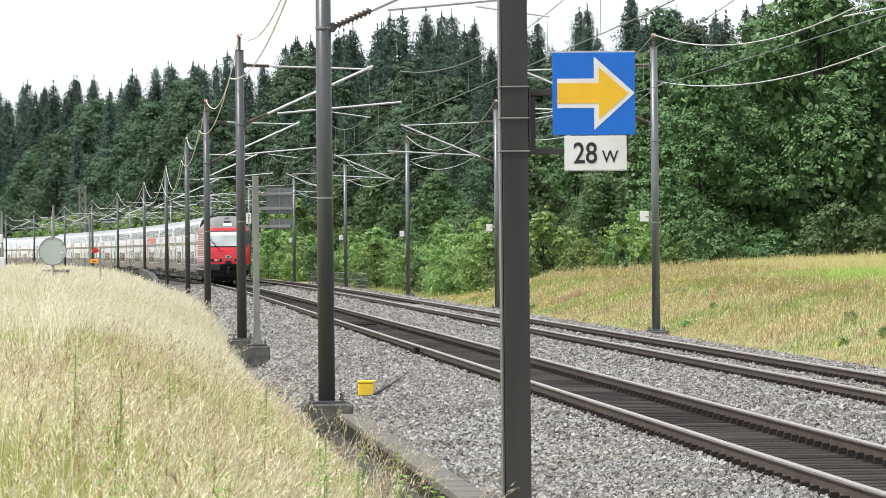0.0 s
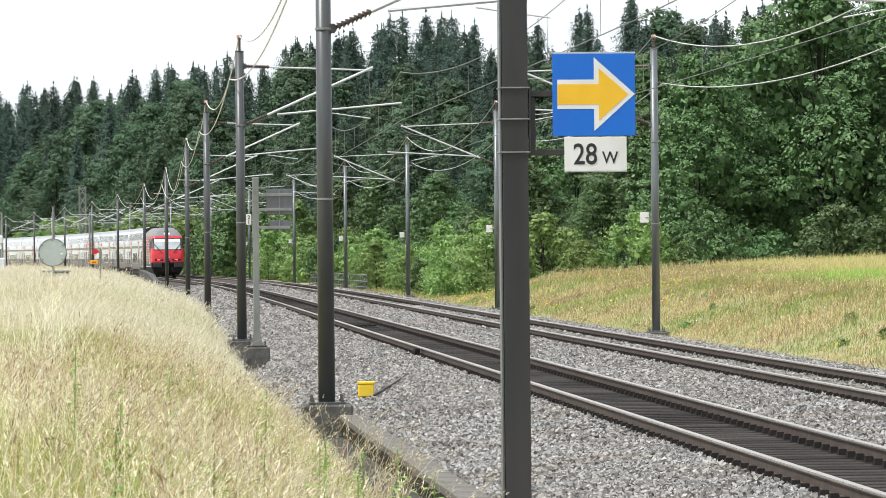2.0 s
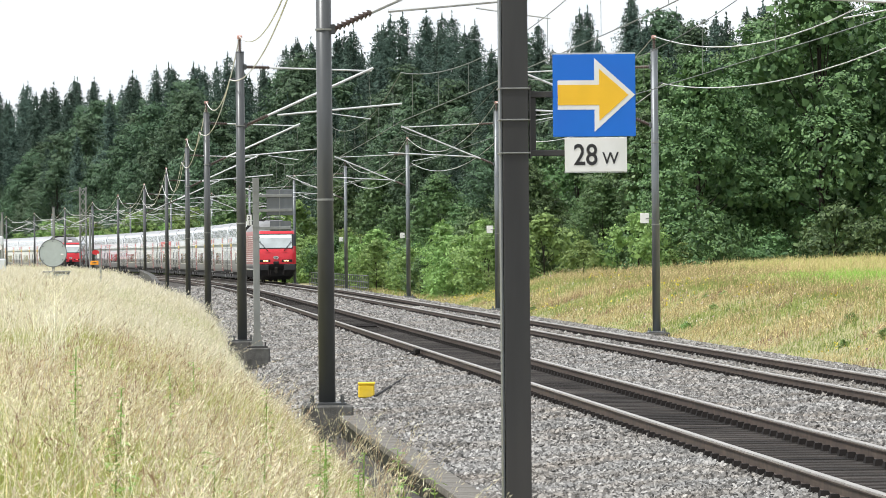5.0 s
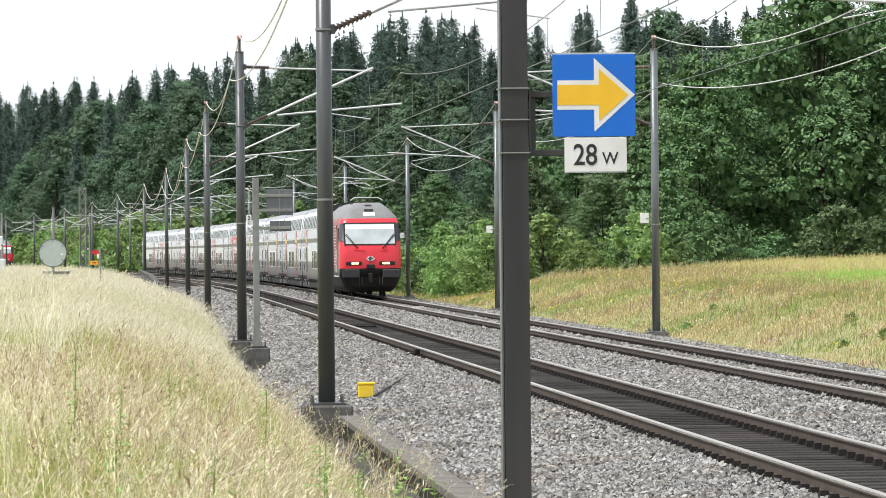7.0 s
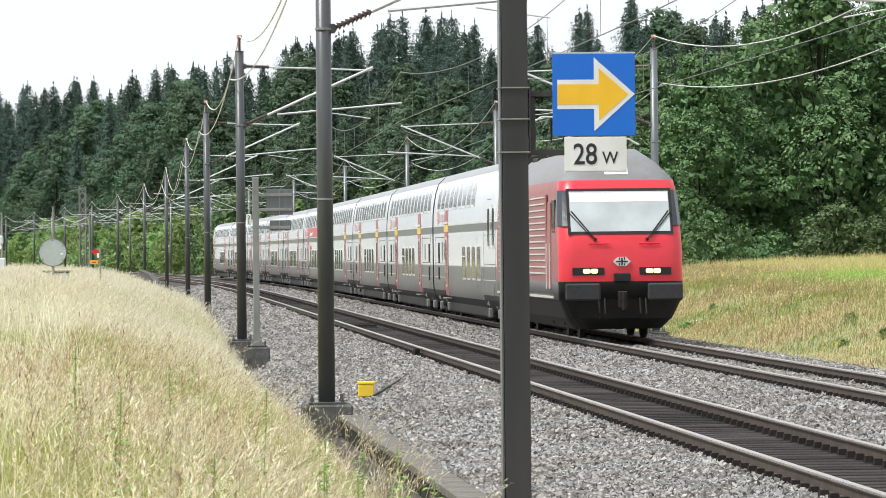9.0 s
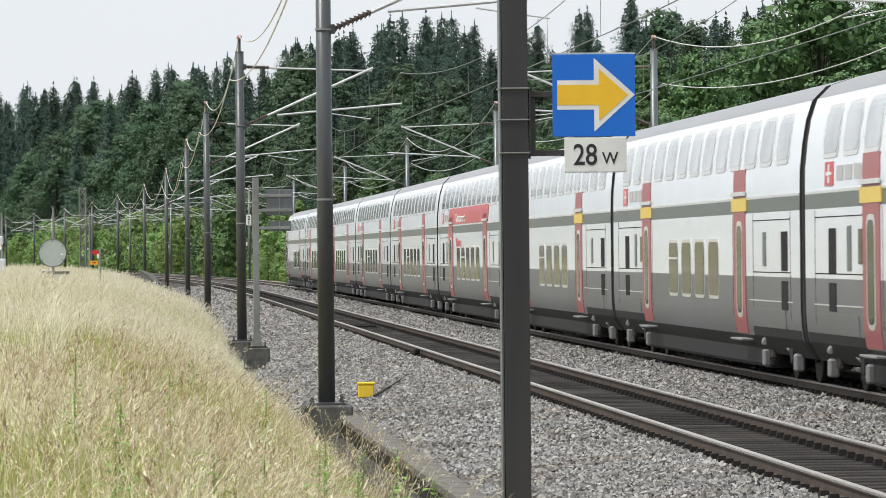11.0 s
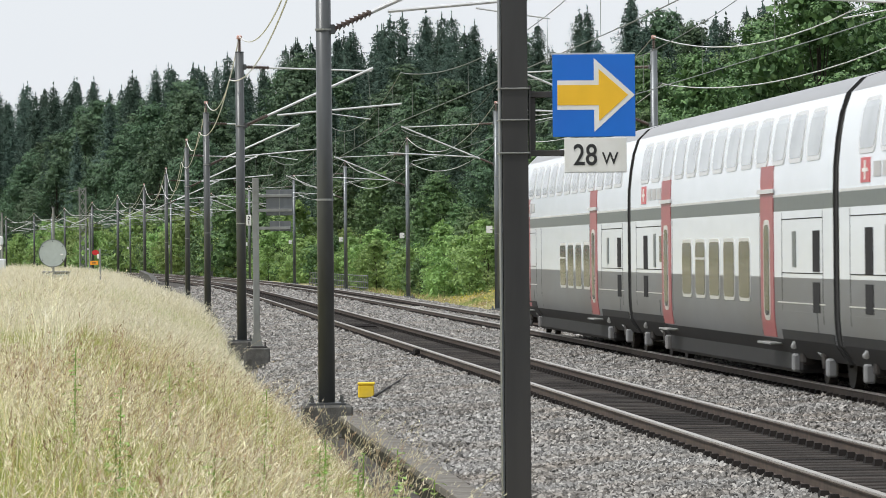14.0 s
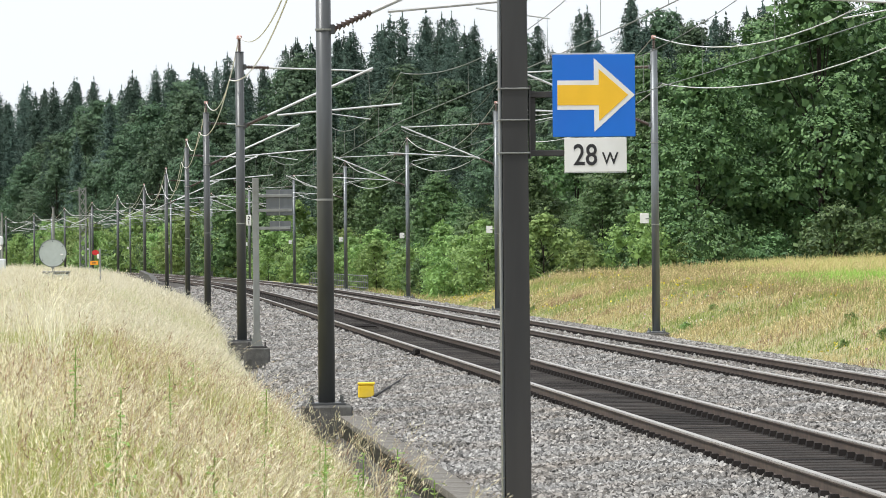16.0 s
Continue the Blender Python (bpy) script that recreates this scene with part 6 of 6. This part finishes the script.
        for z0, z1 in ((1.62, 2.1), (2.16, 2.62), (2.86, 3.3)):
            for e in (-1, 1):
                part("vent", wall_patch(bmesh.new(), half - 2.3, half - 1.75, z0, z1, e, 0.012), M_rubber, thing)
        part("buffer", fresh(rod, (-0.87, half - 0.3, 1.06), (-0.87, half + 0.15, 1.06), 0.2, n=14), M_loco_dark, thing)
        part("buffer", fresh(rod, (0.87, half - 0.3, 1.06), (0.87, half + 0.15, 1.06), 0.2, n=14), M_loco_dark, thing)
        part("rail_guard", fresh(box, (-1.2, half - 1.0, 0.25), (1.2, half - 0.5, 0.6), 0.05), M_loco_dark, thing)
    return thing


LOCO_LEN = 18.7
BACK = 0.16   # slack in the couplings of the oncoming train
TRAINS = []   # thing, start of s at 0 s, metres per second along s, offset of the track


def build_trains():
    second = coach("white and grey double-deck coach with dull red doors")
    first = coach("white double-deck first-class coach with yellow stripes over doors", "first")
    lead = coach("white double-deck first-class coach with a windowed baggage end", "lead")
    dining = coach("white double-deck dining coach with a red panel and white lettering", "dining")
    driving = coach("white double-deck driving coach with a rounded cab end", "driving")
    towards = locomotive("red electric locomotive with lit headlamps, hauling a train", M_lamp, False)
    away = locomotive("red electric locomotive with red tail lamps, pushing a train", M_tail, True)
    fresh_ones = {id(q): True for q in (second, first, lead, dining, driving)}
    for loco, s0, v, o, order in ((towards, 477.9, -55.617, 0.0, "LfffDsssse"), (away, 173.5, 56.17, NEAR, "fffDssssse")):
        TRAINS.append((loco, s0 + LOCO_LEN / 2, v, o))
        for k, c in enumerate(order):
            q = {"s": second, "f": first, "L": lead, "D": dining, "e": driving}[c]
            if fresh_ones[id(q)]:
                fresh_ones[id(q)] = False
            else:
                q = copy_thing(q, Matrix())
            TRAINS.append((q, s0 + LOCO_LEN + LEN * (k + 0.5) + (BACK * k if v < 0 else 0), v, o))


build_trains()


def motions():
    """Both trains run at a steady 200 km/h along the line; the wind rocks the tall grass."""
    for thing, s0, v, o in TRAINS:
        walk(thing, [(0.5 * k, spot(float(np.clip(s0 + v * 0.5 * k, -410, 3000)), o, 0.0)) for k in range(33)])
    for thing, at, swing, phase in TUFTS:
        rows = []
        for k in range(33):
            t = 0.5 * k
            w = math.sin(2.1 * t + phase) + 0.5 * math.sin(3.7 * t + 2 * phase)
            rows.append((t, pose(*at, 0.4 * swing * math.cos(1.7 * t + phase), swing * w, 0)))
        walk(thing, rows)


motions()
